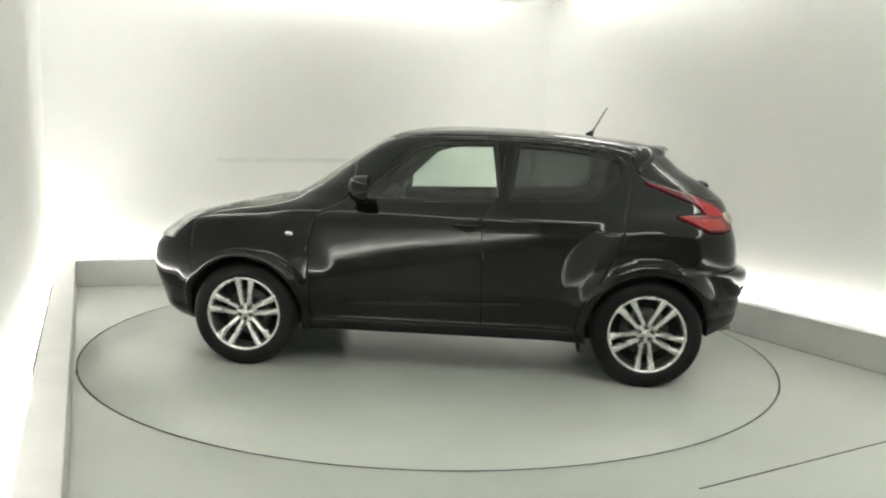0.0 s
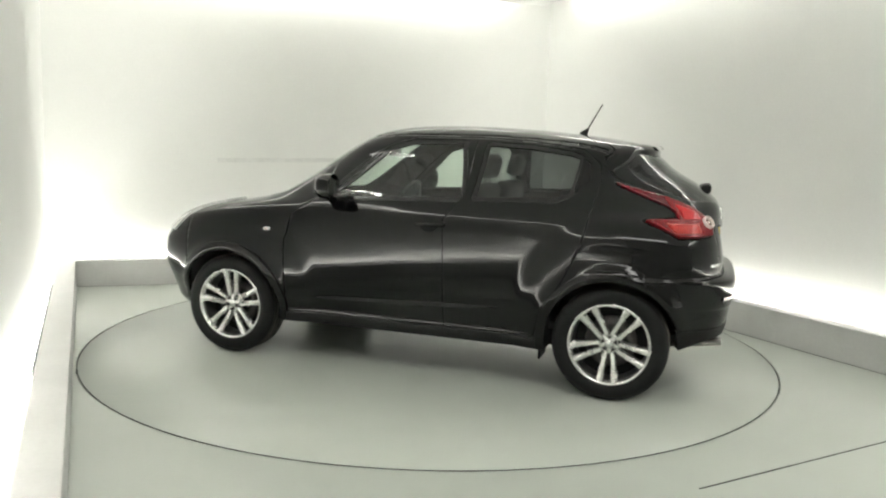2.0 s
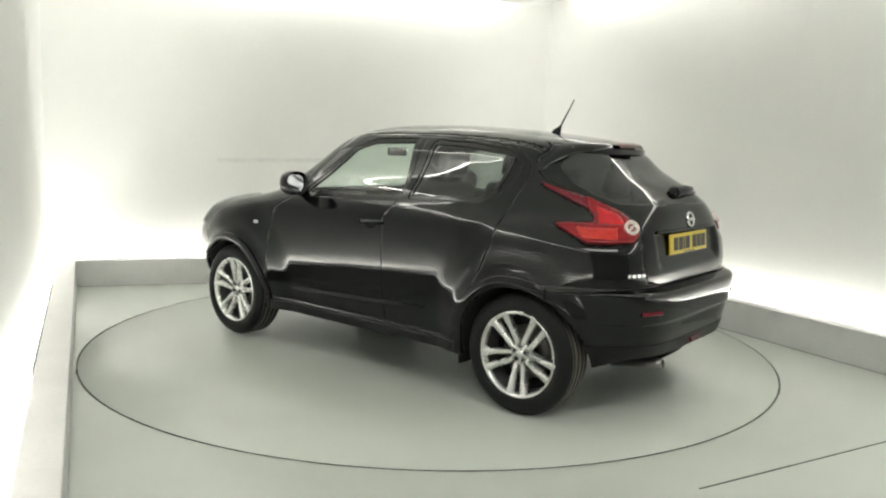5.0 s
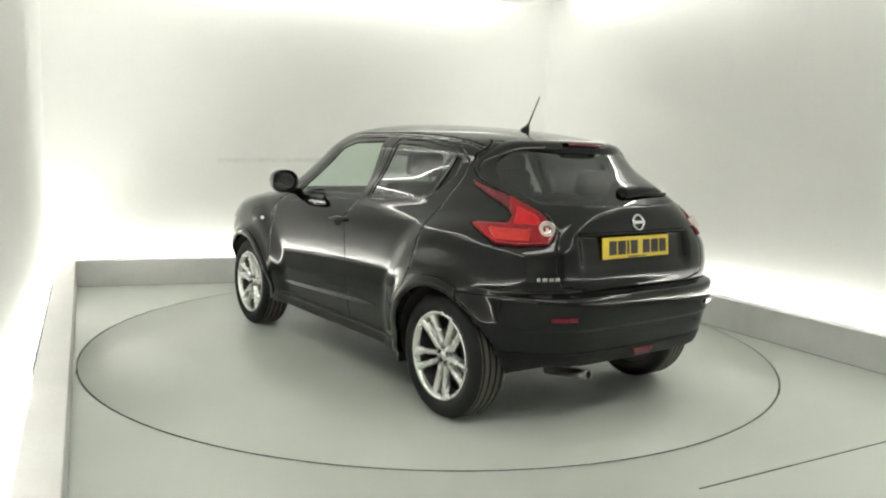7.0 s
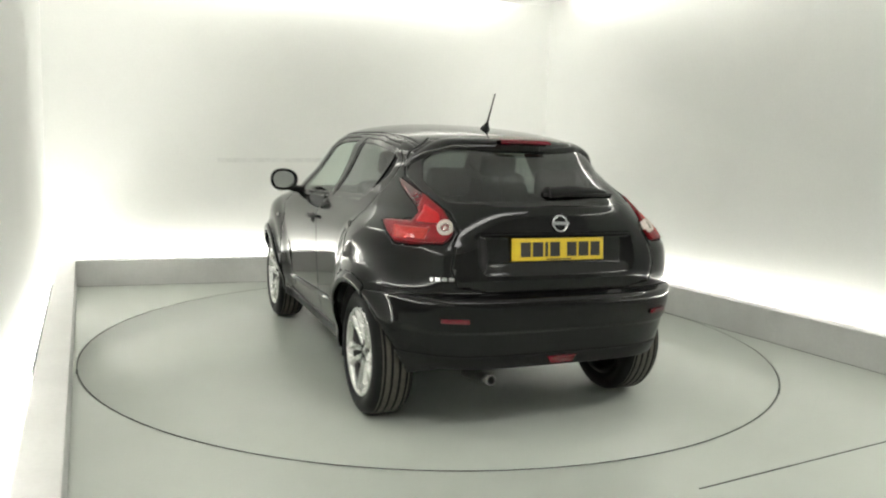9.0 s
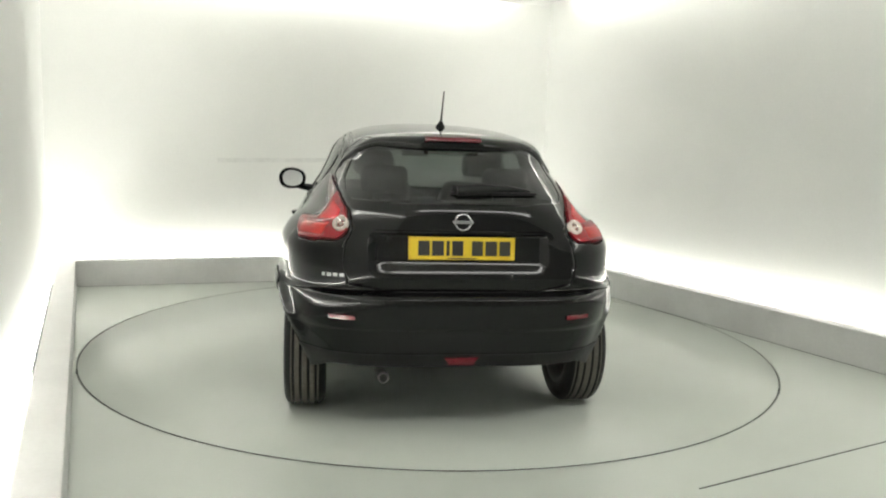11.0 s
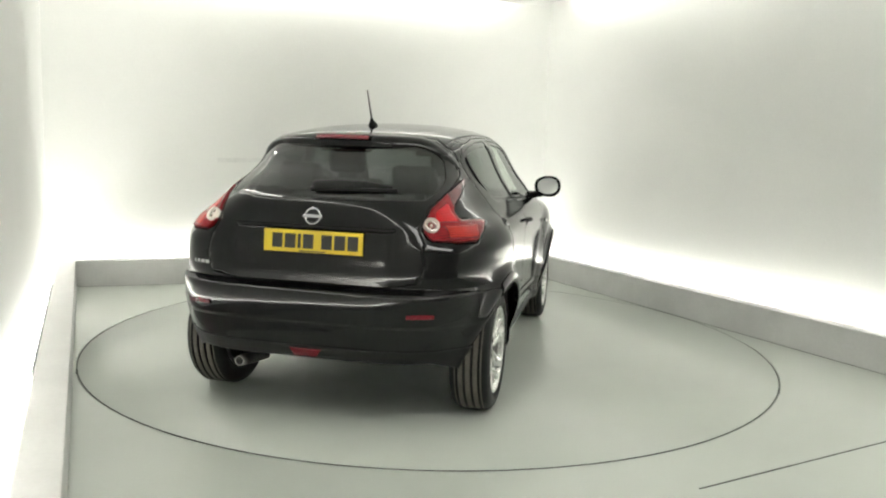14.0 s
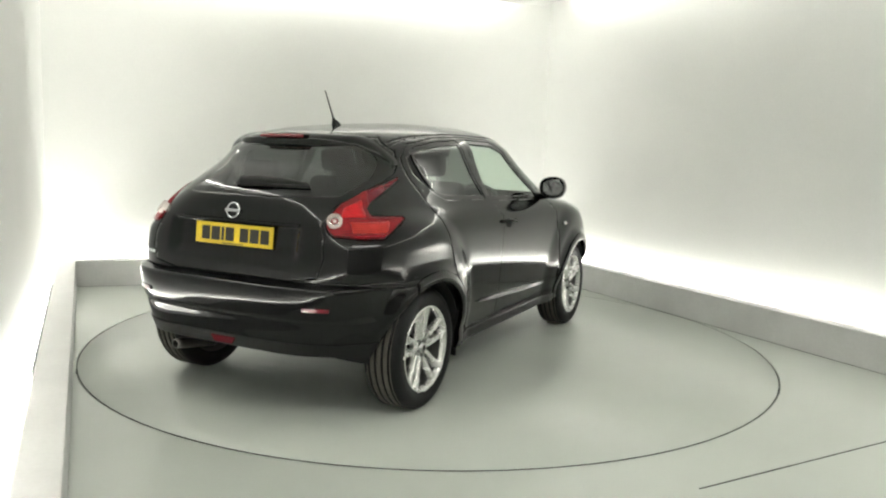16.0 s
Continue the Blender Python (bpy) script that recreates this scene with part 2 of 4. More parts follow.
HALF_W = [(0.2, 0.78), (0.26, 0.815), (0.3, 0.825), (0.36, 0.818), (0.45, 0.834), (0.55, 0.845), (0.65, 0.851), (0.72, 0.8533), (0.75, 0.854), (0.8, 0.8552), (0.85, 0.8562), (0.93, 0.857), (1, 0.846), (1.05, 0.823), (1.1, 0.792), (1.15, 0.765), (1.25, 0.703), (1.35, 0.655), (1.42, 0.625), (1.4709, 0.582), (1.5035, 0.543), (1.5362, 0.464), (1.5579, 0.374), (1.5742, 0.249), (1.584, 0.061)]
REAR_N = [(0.2, 4.2), (0.4, 4.8), (0.7, 5.2), (0.76, 5.7), (0.9, 5.5), (0.99, 4.6), (1.08, 4.0), (1.16, 3.55), (1.3, 3.4), (1.45, 3.7), (1.5035, 2.74), (1.584, 2)]
FRONT_N = [(0.2, 3.575), (0.8, 5.904), (1, 6.559), (1.1, 5.716), (1.3, 5.2), (1.5035, 4.761), (1.584, 3.334)]
MID_X = -0.15


def curve_at(table, z):
    """A smooth curve through a short table (monotone cubic)."""
    xs, ys = np.array([a for a, _ in table]), np.array([b for _, b in table])
    d = np.diff(ys) / np.diff(xs)
    m = np.concatenate([[d[0]], np.where(d[1:] * d[:-1] > 0, 2 * d[1:] * d[:-1] / (d[1:] + d[:-1] + 1e-12 * np.sign(d[1:] + d[:-1] + 1e-15)), 0), [d[-1]]])
    z = np.clip(z, xs[0], xs[-1])
    i = np.clip(np.searchsorted(xs, z) - 1, 0, len(xs) - 2)
    h = xs[i + 1] - xs[i]
    t = (z - xs[i]) / h
    return (2 * t**3 - 3 * t**2 + 1) * ys[i] + (t**3 - 2 * t**2 + t) * h * m[i] + (-2 * t**3 + 3 * t**2) * ys[i + 1] + (t**3 - t**2) * h * m[i + 1]


def bump_at(v, mid, wide):
    return np.exp(-((v - mid) / wide) ** 2)


def dome(along, up, full, none):
    """A bulge round a wheel: 1 within the first radius, falling smoothly to 0 at the second."""
    t = np.clip((none - np.hypot(along, np.maximum(up, 0))) / (none - full), 0, 1)
    return t * t * (3 - 2 * t)


def swell(x, z):
    """How far fenders, arch lips and the door's hollow stand out from the plain flank."""
    drop = np.where(z < 0.72, 1.0, bump_at(z, 0.72, 0.26))
    out = 0.014 * bump_at(x, 1.27, 0.42) * drop + 0.031 * dome(np.maximum(1.27 - x, 0), z - 0.40, 0.47, 0.66)
    out = out + 0.012 * bump_at(x, -1.34, 0.46) * drop + 0.038 * dome(np.maximum(x + 1.33, 0), z - 0.45, 0.49, 0.67) * bump_at(np.minimum(x + 1.45, 0), 0, 0.5)
    # hollow lower door
    out = out - 0.002 * bump_at(x, 0.0, 0.62) * bump_at(z, 0.58, 0.14)
    # shoulder crease over the rear wheel
    out = out + 0.022 * bump_at(x, -1.34, 0.44) * bump_at(z, 1.02, np.where(z > 1.02, 0.055, 0.11))
    # bumper corners
    tail = np.clip((-1.50 - x) / 0.2, 0, 1)
    out = out - 0.07 * tail * np.clip(0.56 - z, 0, 1) + 0.003 * tail * np.clip((0.735 - z) / 0.02, 0, 1) - 0.006 * tail * np.clip((0.585 - z) / 0.03, 0, 1)
    out = out + 0.022 * np.clip((x - 1.30) / 0.4, 0, 1) * np.clip((0.85 - z) / 0.35, 0, 1)
    # arch lips
    for ax in (AXLE, -AXLE):
        r = np.hypot(x - ax, z - TYRE_R)
        out = out + 0.040 * bump_at(r, 0.400, 0.055) * (z < 0.80) * np.clip((z - 0.30) / 0.28, 0, 1)
    return out


def body_rows(levels=96, steps=250):
    """The car's outer skin as level rings of points: rear middle, left flank, nose, right flank."""
    z = np.concatenate([np.sort(np.concatenate([np.linspace(0.20, 1.0, 64), np.linspace(0.548, 0.592, 7), np.linspace(0.706, 0.752, 9)])), np.linspace(1.0, 1.46, 48)[1:], 1.584 - (1.584 - 1.46) * np.linspace(1, 0.0, 16)[1:] ** 1.6])
    rings = []
    s = np.linspace(0, 1, 1500)
    for k in z:
        xr, xf = float(curve_at(REAR_X, k)), float(curve_at(FRONT_X, k))
        mid = min(max(MID_X, xr + 0.02), xf - 0.02)
        nr, nf, w = float(curve_at(REAR_N, k)), float(curve_at(FRONT_N, k)), float(curve_at(HALF_W, k))
        u = np.cos(s * math.pi)
        n = np.where(u > 0, nr, nf)
        e = np.abs(u) ** 1.0
        ang = np.arccos(np.clip(e, 0, 1))
        ux, uy = np.cos(ang) ** (2 / n), np.sin(ang) ** (2 / n)
        x = np.where(u > 0, mid + (xr - mid) * ux, mid + (xf - mid) * ux)
        y = (w + swell(x, k)) * uy
        if 0.78 < k < 1.12:
            # hollow for the number plate under a sharp ledge
            deep = 0.030 * np.clip((k - 0.815) / 0.06, 0, 1) * np.clip((1.018 - k) / 0.016, 0, 1)
            x = np.where(u > 0, x + deep * np.clip((0.44 - np.abs(y)) / 0.05, 0, 1), x)
        d = np.concatenate([[0], np.cumsum(np.hypot(np.diff(x), np.diff(y)))])
        at = np.linspace(0, d[-1], steps)
        x, y = np.interp(at, d, x), np.interp(at, d, y)
        y[0] = y[-1] = 0
        rings.append(np.stack([np.concatenate([x, x[-2:0:-1]]), np.concatenate([y, -y[-2:0:-1]]), np.full(2 * steps - 2, k)], -1))
    return np.array(rings)

PAINT = material("black_metallic_paint", (0.0028, 0.0028, 0.0029), 0.08, grain=0.3, scale=900, wear=0.25, wear_scale=4, ior=1.42)
TRIM = material("black_trim", (0.005, 0.005, 0.005), 0.16, grain=0.2, scale=300)
PLASTIC = material("matt_black_plastic", (0.008, 0.008, 0.008), 0.5, grain=0.3, scale=350, bump=0.2, ior=1.32)
SEAM = material("panel_seam", (0.002, 0.002, 0.002), 0.9, grain=0.2)
# lighter tan copy of the rubber: light on the ribs put into colour
LIT_TREAD = material("lit_tyre_tread", (0.12, 0.112, 0.092), 0.8, grain=0.3, scale=90, bump=0.2, wear=0.3, wear_scale=9)
RUBBER = material("tyre_rubber", (0.009, 0.009, 0.009), 0.55, grain=0.25, scale=120, bump=0.15, wear=0.3, wear_scale=9, ior=1.3)
ALLOY = material("silver_alloy", (0.72, 0.72, 0.705), 0.27, metal=0.93, grain=0.05, scale=200, wear=0.08, wear_scale=12)
DARK_ALLOY = material("dark_alloy", (0.09, 0.09, 0.088), 0.45, metal=0.5, grain=0.15, scale=60)
NUT = material("dark_nut_recess", (0.018, 0.018, 0.018), 0.4, metal=0.4, grain=0.15, scale=60)
DISC = material("brake_disc", (0.12, 0.115, 0.11), 0.5, metal=0.6, grain=0.2, scale=80)
CHROME = material("chrome", (0.62, 0.62, 0.63), 0.12, metal=1.0, grain=0.03, scale=100)
STEEL = material("exhaust_steel", (0.25, 0.24, 0.23), 0.3, metal=1.0, grain=0.2, scale=60)
RED = ribbed("red_lamp_lens", (0.24, 0.002, 0.007), (0.05, 0.001, 0.003), 26)
BRIGHT_RED = ribbed("bright_red_lens", (0.52, 0.006, 0.010), (0.22, 0.002, 0.006), 34)
DARK_RED = material("dark_red_lens", (0.13, 0.003, 0.010), 0.14, grain=0.35, scale=60, coat=0.4)
AMBER = ribbed("amber_lamp_lens", (0.46, 0.022, 0.016), (0.18, 0.004, 0.005), 30)
LENS_GLASS = glass("clear_lens_glass", (0.93, 0.90, 0.86))
HEAD = material("front_lamp_lens", (0.70, 0.71, 0.71), 0.1, grain=0.3, scale=60, wear=0.3, wear_scale=14, coat=1.0)
CLEAR = material("clear_lamp_lens", (0.72, 0.62, 0.58), 0.12, grain=0.15, scale=90, coat=1.0)
PLATE = material("yellow_plate", (0.62, 0.44, 0.015), 0.35, grain=0.06, scale=200, coat=0.5)
INK = material("plate_ink", (0.015, 0.014, 0.012), 0.5, grain=0.2)
CLOTH = material("seat_cloth", (0.028, 0.028, 0.03), 0.9, grain=0.15, scale=500, wear=0.2, wear_scale=6)
DASH = material("dashboard_plastic", (0.03, 0.03, 0.03), 0.6, grain=0.2, scale=300)
FRONT_GLASS = glass("clear_green_glass", (0.80, 0.88, 0.82))
REAR_GLASS = glass("privacy_glass", (0.23, 0.25, 0.24))
HATCH_GLASS = glass("hatch_privacy_glass", (0.13, 0.142, 0.138))
GAPLESS = material("dark_well", (0.006, 0.006, 0.006), 0.9, grain=0.2)
MIRROR = material("mirror_glass", (0.62, 0.63, 0.63), 0.03, metal=1.0, grain=0.02, scale=40)


class Skin:
    """The car's outer skin, which can be cut along lines and shared out into panels."""

    def __init__(self):
        rows = body_rows()
        nl, ns = rows.shape[:2]
        self.v = [tuple(p) for p in rows.reshape(-1, 3)]
        top = len(self.v)
        self.v.append((float(rows[-1, :, 0].mean()), 0.0, 1.585))
        self.f = [(i * ns + j, (i + 1) * ns + j, (i + 1) * ns + (j + 1) % ns, i * ns + (j + 1) % ns) for i in range(nl - 1) for j in range(ns)]
        self.f += [((nl - 1) * ns + j, top, (nl - 1) * ns + (j + 1) % ns) for j in range(ns)]

    def middles(self):
        a = np.array(self.v)
        return np.array([a[list(f)].mean(0) for f in self.f])

    def cut(self, func, where=None):
        """Cuts every face (whose middle passes where) along func = 0."""
        a = np.array(self.v)
        val = func(a)
        val = np.where(np.abs(val) < 1e-5, 1e-5, val)
        sign = val > 0
        made, out = {}, []
        for f in self.f:
            s = [sign[i] for i in f]
            if all(s) or not any(s) or (where is not None and not where(*[sum(self.v[i][k] for i in f) / len(f) for k in range(3)])):
                out.append(f)
                continue
            plus, minus = [], []
            for i, j in zip(f, f[1:] + f[:1]):
                (plus if sign[i] else minus).append(i)
                if sign[i] != sign[j]:
                    key = (min(i, j), max(i, j))
                    if key not in made:
                        t = val[i] / (val[i] - val[j])
                        made[key] = len(self.v)
                        self.v.append(tuple(self.v[i][k] + t * (self.v[j][k] - self.v[i][k]) for k in range(3)))
                    plus.append(made[key])
                    minus.append(made[key])
            for p in (plus, minus):
                if len(p) >= 3:
                    out.append(tuple(p))
        self.f = out

    def normals(self):
        a = np.array(self.v)
        n = np.zeros_like(a)
        for f in self.f:
            m = np.cross(a[f[1]] - a[f[0]], a[f[2]] - a[f[0]]) + (np.cross(a[f[2]] - a[f[0]], a[f[3]] - a[f[0]]) if len(f) > 3 else 0)
            for i in f:
                n[i] += m
        return n / np.maximum(np.linalg.norm(n, axis=1), 1e-12)[:, None]


def inside(points, p, q, soft=0.0):
    """Signed distance to an outline, positive inside; soft rounds its corners."""
    d = np.full(len(p), 1e9)
    odd = np.zeros(len(p), bool)
    pts = np.array(points, float)
    for (ax, ay), (bx, by) in zip(pts, np.roll(pts, -1, 0)):
        ex, ey = bx - ax, by - ay
        t = np.clip(((p - ax) * ex + (q - ay) * ey) / (ex * ex + ey * ey), 0, 1)
        d = np.minimum(d, np.hypot(p - ax - t * ex, q - ay - t * ey))
        odd ^= ((ay > q) != (by > q)) & (p < (bx - ax) * (q - ay) / (by - ay if by != ay else 1e-12) + ax)
    return np.where(odd, d, -d)


FRONT_DOOR = [(0.83, 0.335), (0.845, 0.80), (0.80, 0.98), (0.64, 1.085), (0.41, 1.285), (0.20, 1.45), (0.04, 1.492), (-0.365, 1.497), (-0.335, 1.14), (-0.235, 1.0), (-0.25, 0.335)]
REAR_DOOR = [(-0.25, 0.335), (-0.235, 1.0), (-0.335, 1.14), (-0.365, 1.497), (-0.70, 1.485), (-1.03, 1.44), (-1.13, 1.36), (-1.145, 1.26), (-1.105, 1.05), (-1.085, 0.90), (-0.99, 0.70), (-0.86, 0.48), (-0.82, 0.335)]
FRONT_PANE = [(0.52, 1.105), (0.37, 1.245), (0.195, 1.405), (0.06, 1.447), (-0.275, 1.457), (-0.325, 1.13)]
REAR_PANE = [(-0.415, 1.14), (-0.455, 1.448), (-0.70, 1.437), (-0.95, 1.404), (-1.01, 1.385), (-0.975, 1.19), (-0.90, 1.155)]
HANDLE_POCKET = [(-1.03, 1.385), (-1.075, 1.36), (-1.085, 1.27), (-1.01, 1.185), (-1.0, 1.20)]
HATCH = [(-0.46, 1.47), (0.46, 1.47), (0.555, 1.40), (0.61, 1.27), (0.60, 1.19), (0.545, 1.11), (0.528, 1.02), (0.56, 0.96), (0.575, 0.86), (0.545, 0.765), (0.40, 0.742), (-0.40, 0.742), (-0.545, 0.765), (-0.575, 0.86), (-0.56, 0.96), (-0.528, 1.02), (-0.545, 1.11), (-0.60, 1.19), (-0.61, 1.27), (-0.555, 1.40)]
HATCH_PANE = [(-0.40, 1.432), (0.40, 1.432), (0.47, 1.41), (0.525, 1.355), (0.565, 1.26), (0.56, 1.20), (0.53, 1.165), (0.30, 1.155), (-0.30, 1.155), (-0.53, 1.165), (-0.56, 1.20), (-0.565, 1.26), (-0.525, 1.355), (-0.47, 1.41)]
# tail lamp, unrolled round the corner: x + |y| against height
LAMP = [(-0.60, 1.256), (-0.92, 1.182), (-1.116, 1.118), (-1.20, 1.06), (-1.225, 1.015), (-1.19, 0.975), (-1.0, 0.967), (-0.82, 0.967), (-0.63, 1.053), (-0.905, 1.068), (-0.925, 1.10), (-0.885, 1.132), (-0.77, 1.175), (-0.62, 1.235)]
AMBER_PIECE = [(-0.80, 0.985), (-0.76, 1.036), (-1.055, 1.036), (-1.055, 0.985)]
BRAKE_PIECE = [(-0.935, 1.058), (-0.955, 1.105), (-0.945, 1.142), (-1.095, 1.102), (-1.125, 1.058)]
LAMP_SPIKE_END = -0.90
TOP_LAMP = [(1.34, 0.56), (1.40, 0.66), (1.60, 0.76), (1.80, 0.77), (1.91, 0.70), (1.86, 0.58), (1.60, 0.53)]


def skin_part(name, skin, normal, faces, mat, parent, label="", lift=0.0, hem=0.012, gap=None):
    """One panel of the skin, raised by lift, with its edges turned inwards."""
    a = np.array(skin.v)
    ids, verts, polys = {}, [], []

    def at(i, off):
        if (i, off) not in ids:
            ids[(i, off)] = len(verts)
            verts.append(tuple(a[i] + normal[i] * off))
        return ids[(i, off)]

    edges = {}
    for k in faces:
        f = skin.f[k]
        polys.append(tuple(at(i, lift) for i in f))
        for i, j in zip(f, f[1:] + f[:1]):
            edges[(i, j)] = edges.get((i, j), 0) + 1
    smooth = len(polys)
    if hem:
        for i, j in edges:
            if (j, i) not in edges:
                polys.append((at(j, lift), at(i, lift), at(i, lift - hem), at(j, lift - hem)))
    me = bpy.data.meshes.new(name)
    me.from_pydata(verts, [], polys)
    flags = np.zeros(len(polys), bool)
    flags[:smooth] = True
    me.polygons.foreach_set("use_smooth", flags)
    me.materials.append(mat)
    me.update()
    # keep the true shape of the whole skin in the shading along the panel's edges
    ob = new(name, me)
    ob.parent = parent
    return tagged(ob, label)


def build_shell(car):
    skin = Skin()
    at_rear = lambda x, y, z: x < -1.12
    on_side = lambda x, y, z: abs(y) > 0.35
    rear_corner = lambda x, y, z: x < -1.0 and abs(y) > 0.3
    floor_z = lambda x: 0.262 + 0.11 * np.clip((-1.5 - x) / 0.3, 0, 1) + 0.0 * x
    arch = lambda ax, r: (lambda p: r - np.hypot(p[:, 0] - ax, p[:, 2] - TYRE_R))

    def region(key, points, i, j, soft=0.0):
        def f(p, grow=0.0):
            u = p[:, 0] + np.abs(p[:, 1]) if i == 3 else p[:, i]
            return inside(points, u if key != "top_lamp" else p[:, 0], p[:, j] if key != "top_lamp" else np.abs(p[:, 1])) + grow
        return f

    front_door, rear_door = region("fd", FRONT_DOOR, 0, 2), region("rd", REAR_DOOR, 0, 2)
    front_pane, rear_pane = region("fp", FRONT_PANE, 0, 2), region("rp", REAR_PANE, 0, 2)
    pocket = region("pk", HANDLE_POCKET, 0, 2)
    hatch, hatch_pane = region("h", HATCH, 1, 2), region("hp", HATCH_PANE, 1, 2)
    brake = region("b", BRAKE_PIECE, 3, 2)
    lamp, amber = region("l", LAMP, 3, 2), region("a", AMBER_PIECE, 3, 2)
    top_lamp = region("top_lamp", TOP_LAMP, 0, 1)
    spike = lambda p: p[:, 0] + np.abs(p[:, 1]) - LAMP_SPIKE_END
    screen_y = lambda p: (0.645 - 0.34 * (p[:, 2] - 1.1)) - np.abs(p[:, 1])
    screen = lambda p: np.minimum(np.minimum(screen_y(p), p[:, 2] - 1.10), np.minimum(1.497 - p[:, 2], p[:, 0] - 0.25))
    hood = lambda p: np.minimum(np.minimum(0.63 - np.abs(p[:, 1]), p[:, 2] - 0.90), np.minimum(1.075 - p[:, 2], p[:, 0] - 0.8))
    bumper_line = lambda p: 0.738 - 0.025 * np.clip((p[:, 0] + 1.80) / 0.22, 0, 1) - p[:, 2]
    valance = lambda p: 0.435 - p[:, 2]
    nose_line = lambda p: 0.66 - p[:, 2]
    nose_x = lambda p: p[:, 0] - 1.62
    sill = lambda p: 0.325 - p[:, 2]
    g = 0.0017

    def cut(f, where=None):
        skin.cut(f, where)

    skin.cut(lambda p: p[:, 2] - floor_z(p[:, 0]))
    for ax in (AXLE, -AXLE):
        cut(arch(ax, 0.378), on_side)
        cut(arch(ax, 0.432), on_side)
    for f in (front_door, rear_door):
        cut(lambda p: f(p, -g), on_side)
        cut(lambda p: f(p, g), on_side)
    for f in (front_pane, rear_pane, pocket):
        cut(f, on_side)
        if f is not pocket:
            cut(lambda p: f(p, 0.028), on_side)
    for f in (hatch,):
        cut(lambda p: f(p, -g), at_rear)
        cut(lambda p: f(p, g), at_rear)
    cut(hatch_pane, at_rear)
    cut(lambda p: lamp(p, 0.0), rear_corner)
    cut(lambda p: lamp(p, 0.006), rear_corner)
    cut(amber, rear_corner)
    cut(brake, rear_corner)
    cut(spike, rear_corner)
    front = lambda x, y, z: x > 0.2
    cut(screen, front)
    cut(lambda p: screen(p) + 0.02, front)
    cut(lambda p: hood(p) - g, front)
    cut(lambda p: hood(p) + g, front)
    cut(top_lamp, lambda x, y, z: x > 1.2 and z > 0.8)
    back = lambda x, y, z: x < -1.45
    cut(lambda p: bumper_line(p) - g, back)
    cut(lambda p: bumper_line(p) + g, back)
    cut(valance, back)
    cut(nose_x, lambda x, y, z: 1.5 < x < 1.75)
    cut(sill, lambda x, y, z: abs(x) < 1.0)
    groove = lambda p: np.abs(p[:, 1]) - (0.535 - 0.02 * np.clip((-p[:, 0]) / 1.0, 0, 1))
    on_roof = lambda x, y, z: z > 1.42 and x < 0.4
    cut(lambda p: groove(p) - 0.005, on_roof)
    cut(lambda p: groove(p) + 0.005, on_roof)
    cut(lambda p: p[:, 0] + 1.45, lambda x, y, z: abs(y) > 0.5 and z < 0.76 and -1.6 < x < -1.3)

    m = skin.middles()
    x, y, z = m.T
    normal = skin.normals()
    left, side = y > 0, np.abs(y) > 0.35
    free = np.ones(len(m), bool)
    free &= z > floor_z(x)
    for ax in (AXLE, -AXLE):
        free &= ~((arch(ax, 0.378)(m) > 0) & side)
    plan = {}

    def take(key, mask):
        mask = mask & free
        free[mask] = False
        plan[key] = np.nonzero(mask)[0]

    corner = (x < -1.0) & (np.abs(y) > 0.3)
    for s, here in (("L", left), ("R", ~left)):
        c = corner & here
        take("amber" + s, c & (amber(m) > 0) & (lamp(m) > 0))
        take("brake" + s, c & (brake(m) > 0) & (lamp(m) > 0))
        take("spike" + s, c & (lamp(m) > 0) & (spike(m) > 0) & (z > 1.055))
        take("lamp" + s, c & (lamp(m) > 0))
        take("lampseam" + s, c & (lamp(m, 0.006) > 0))
        d = side & here
        take("fpane" + s, d & (front_pane(m) > 0))
        take("rpane" + s, d & (rear_pane(m) > 0))
        take("pocket" + s, d & (pocket(m) > 0))
        take("fframe" + s, d & (front_pane(m, 0.028) > 0) & (front_door(m) > g))
        take("rframe" + s, d & (rear_pane(m, 0.028) > 0) & (rear_door(m) > g))
        for ax, k in ((AXLE, "arch_f"), (-AXLE, "arch_r")):
            take(k + s, d & (arch(ax, 0.432)(m) > 0) & (z < 0.80) & (x > -1.45))
        take("sill" + s, d & (sill(m) > 0) & (np.abs(x) < 1.0))
        take("fdoor" + s, d & (front_door(m) > g))
        take("rdoor" + s, d & (rear_door(m) > g))
        take("doorseam" + s, d & ((front_door(m) > -g) | (rear_door(m) > -g)) & (z < 1.6))
        take("toplamp" + s, here & (x > 1.2) & (z > 0.8) & (top_lamp(m) > 0))
    rz = x < -1.12
    take("hpane", rz & (hatch_pane(m) > 0))
    take("bumperseam", (x < -1.45) & (np.abs(bumper_line(m)) < g))
    take("valance", (x < -1.45) & (valance(m) > 0))
    take("bumper", (x < -1.45) & (bumper_line(m) > 0))
    take("hatch", rz & (hatch(m) > g))
    take("hatchseam", rz & (hatch(m) > -g) & (z > 0.73))
    take("screen", (x > 0.2) & (screen(m) > 0))
    take("screenframe", (x > 0.2) & (screen(m) > -0.02))
    take("hood", (x > 0.2) & (hood(m) > g))
    take("hoodseam", (x > 0.2) & (hood(m) > -g))
    take("nose", (nose_x(m) > 0))
    take("ditch", (z > 1.44) & (np.abs(groove(m)) < 0.005) & (x < 0.28))
    take("roof", (z > 1.40) & (np.abs(y) < 0.535) & (x > -1.5))
    take("fenderL", left & (x > 0.6))
    take("fenderR", ~left & (x > 0.6))
    take("quarterL", left)
    take("quarterR", ~left)

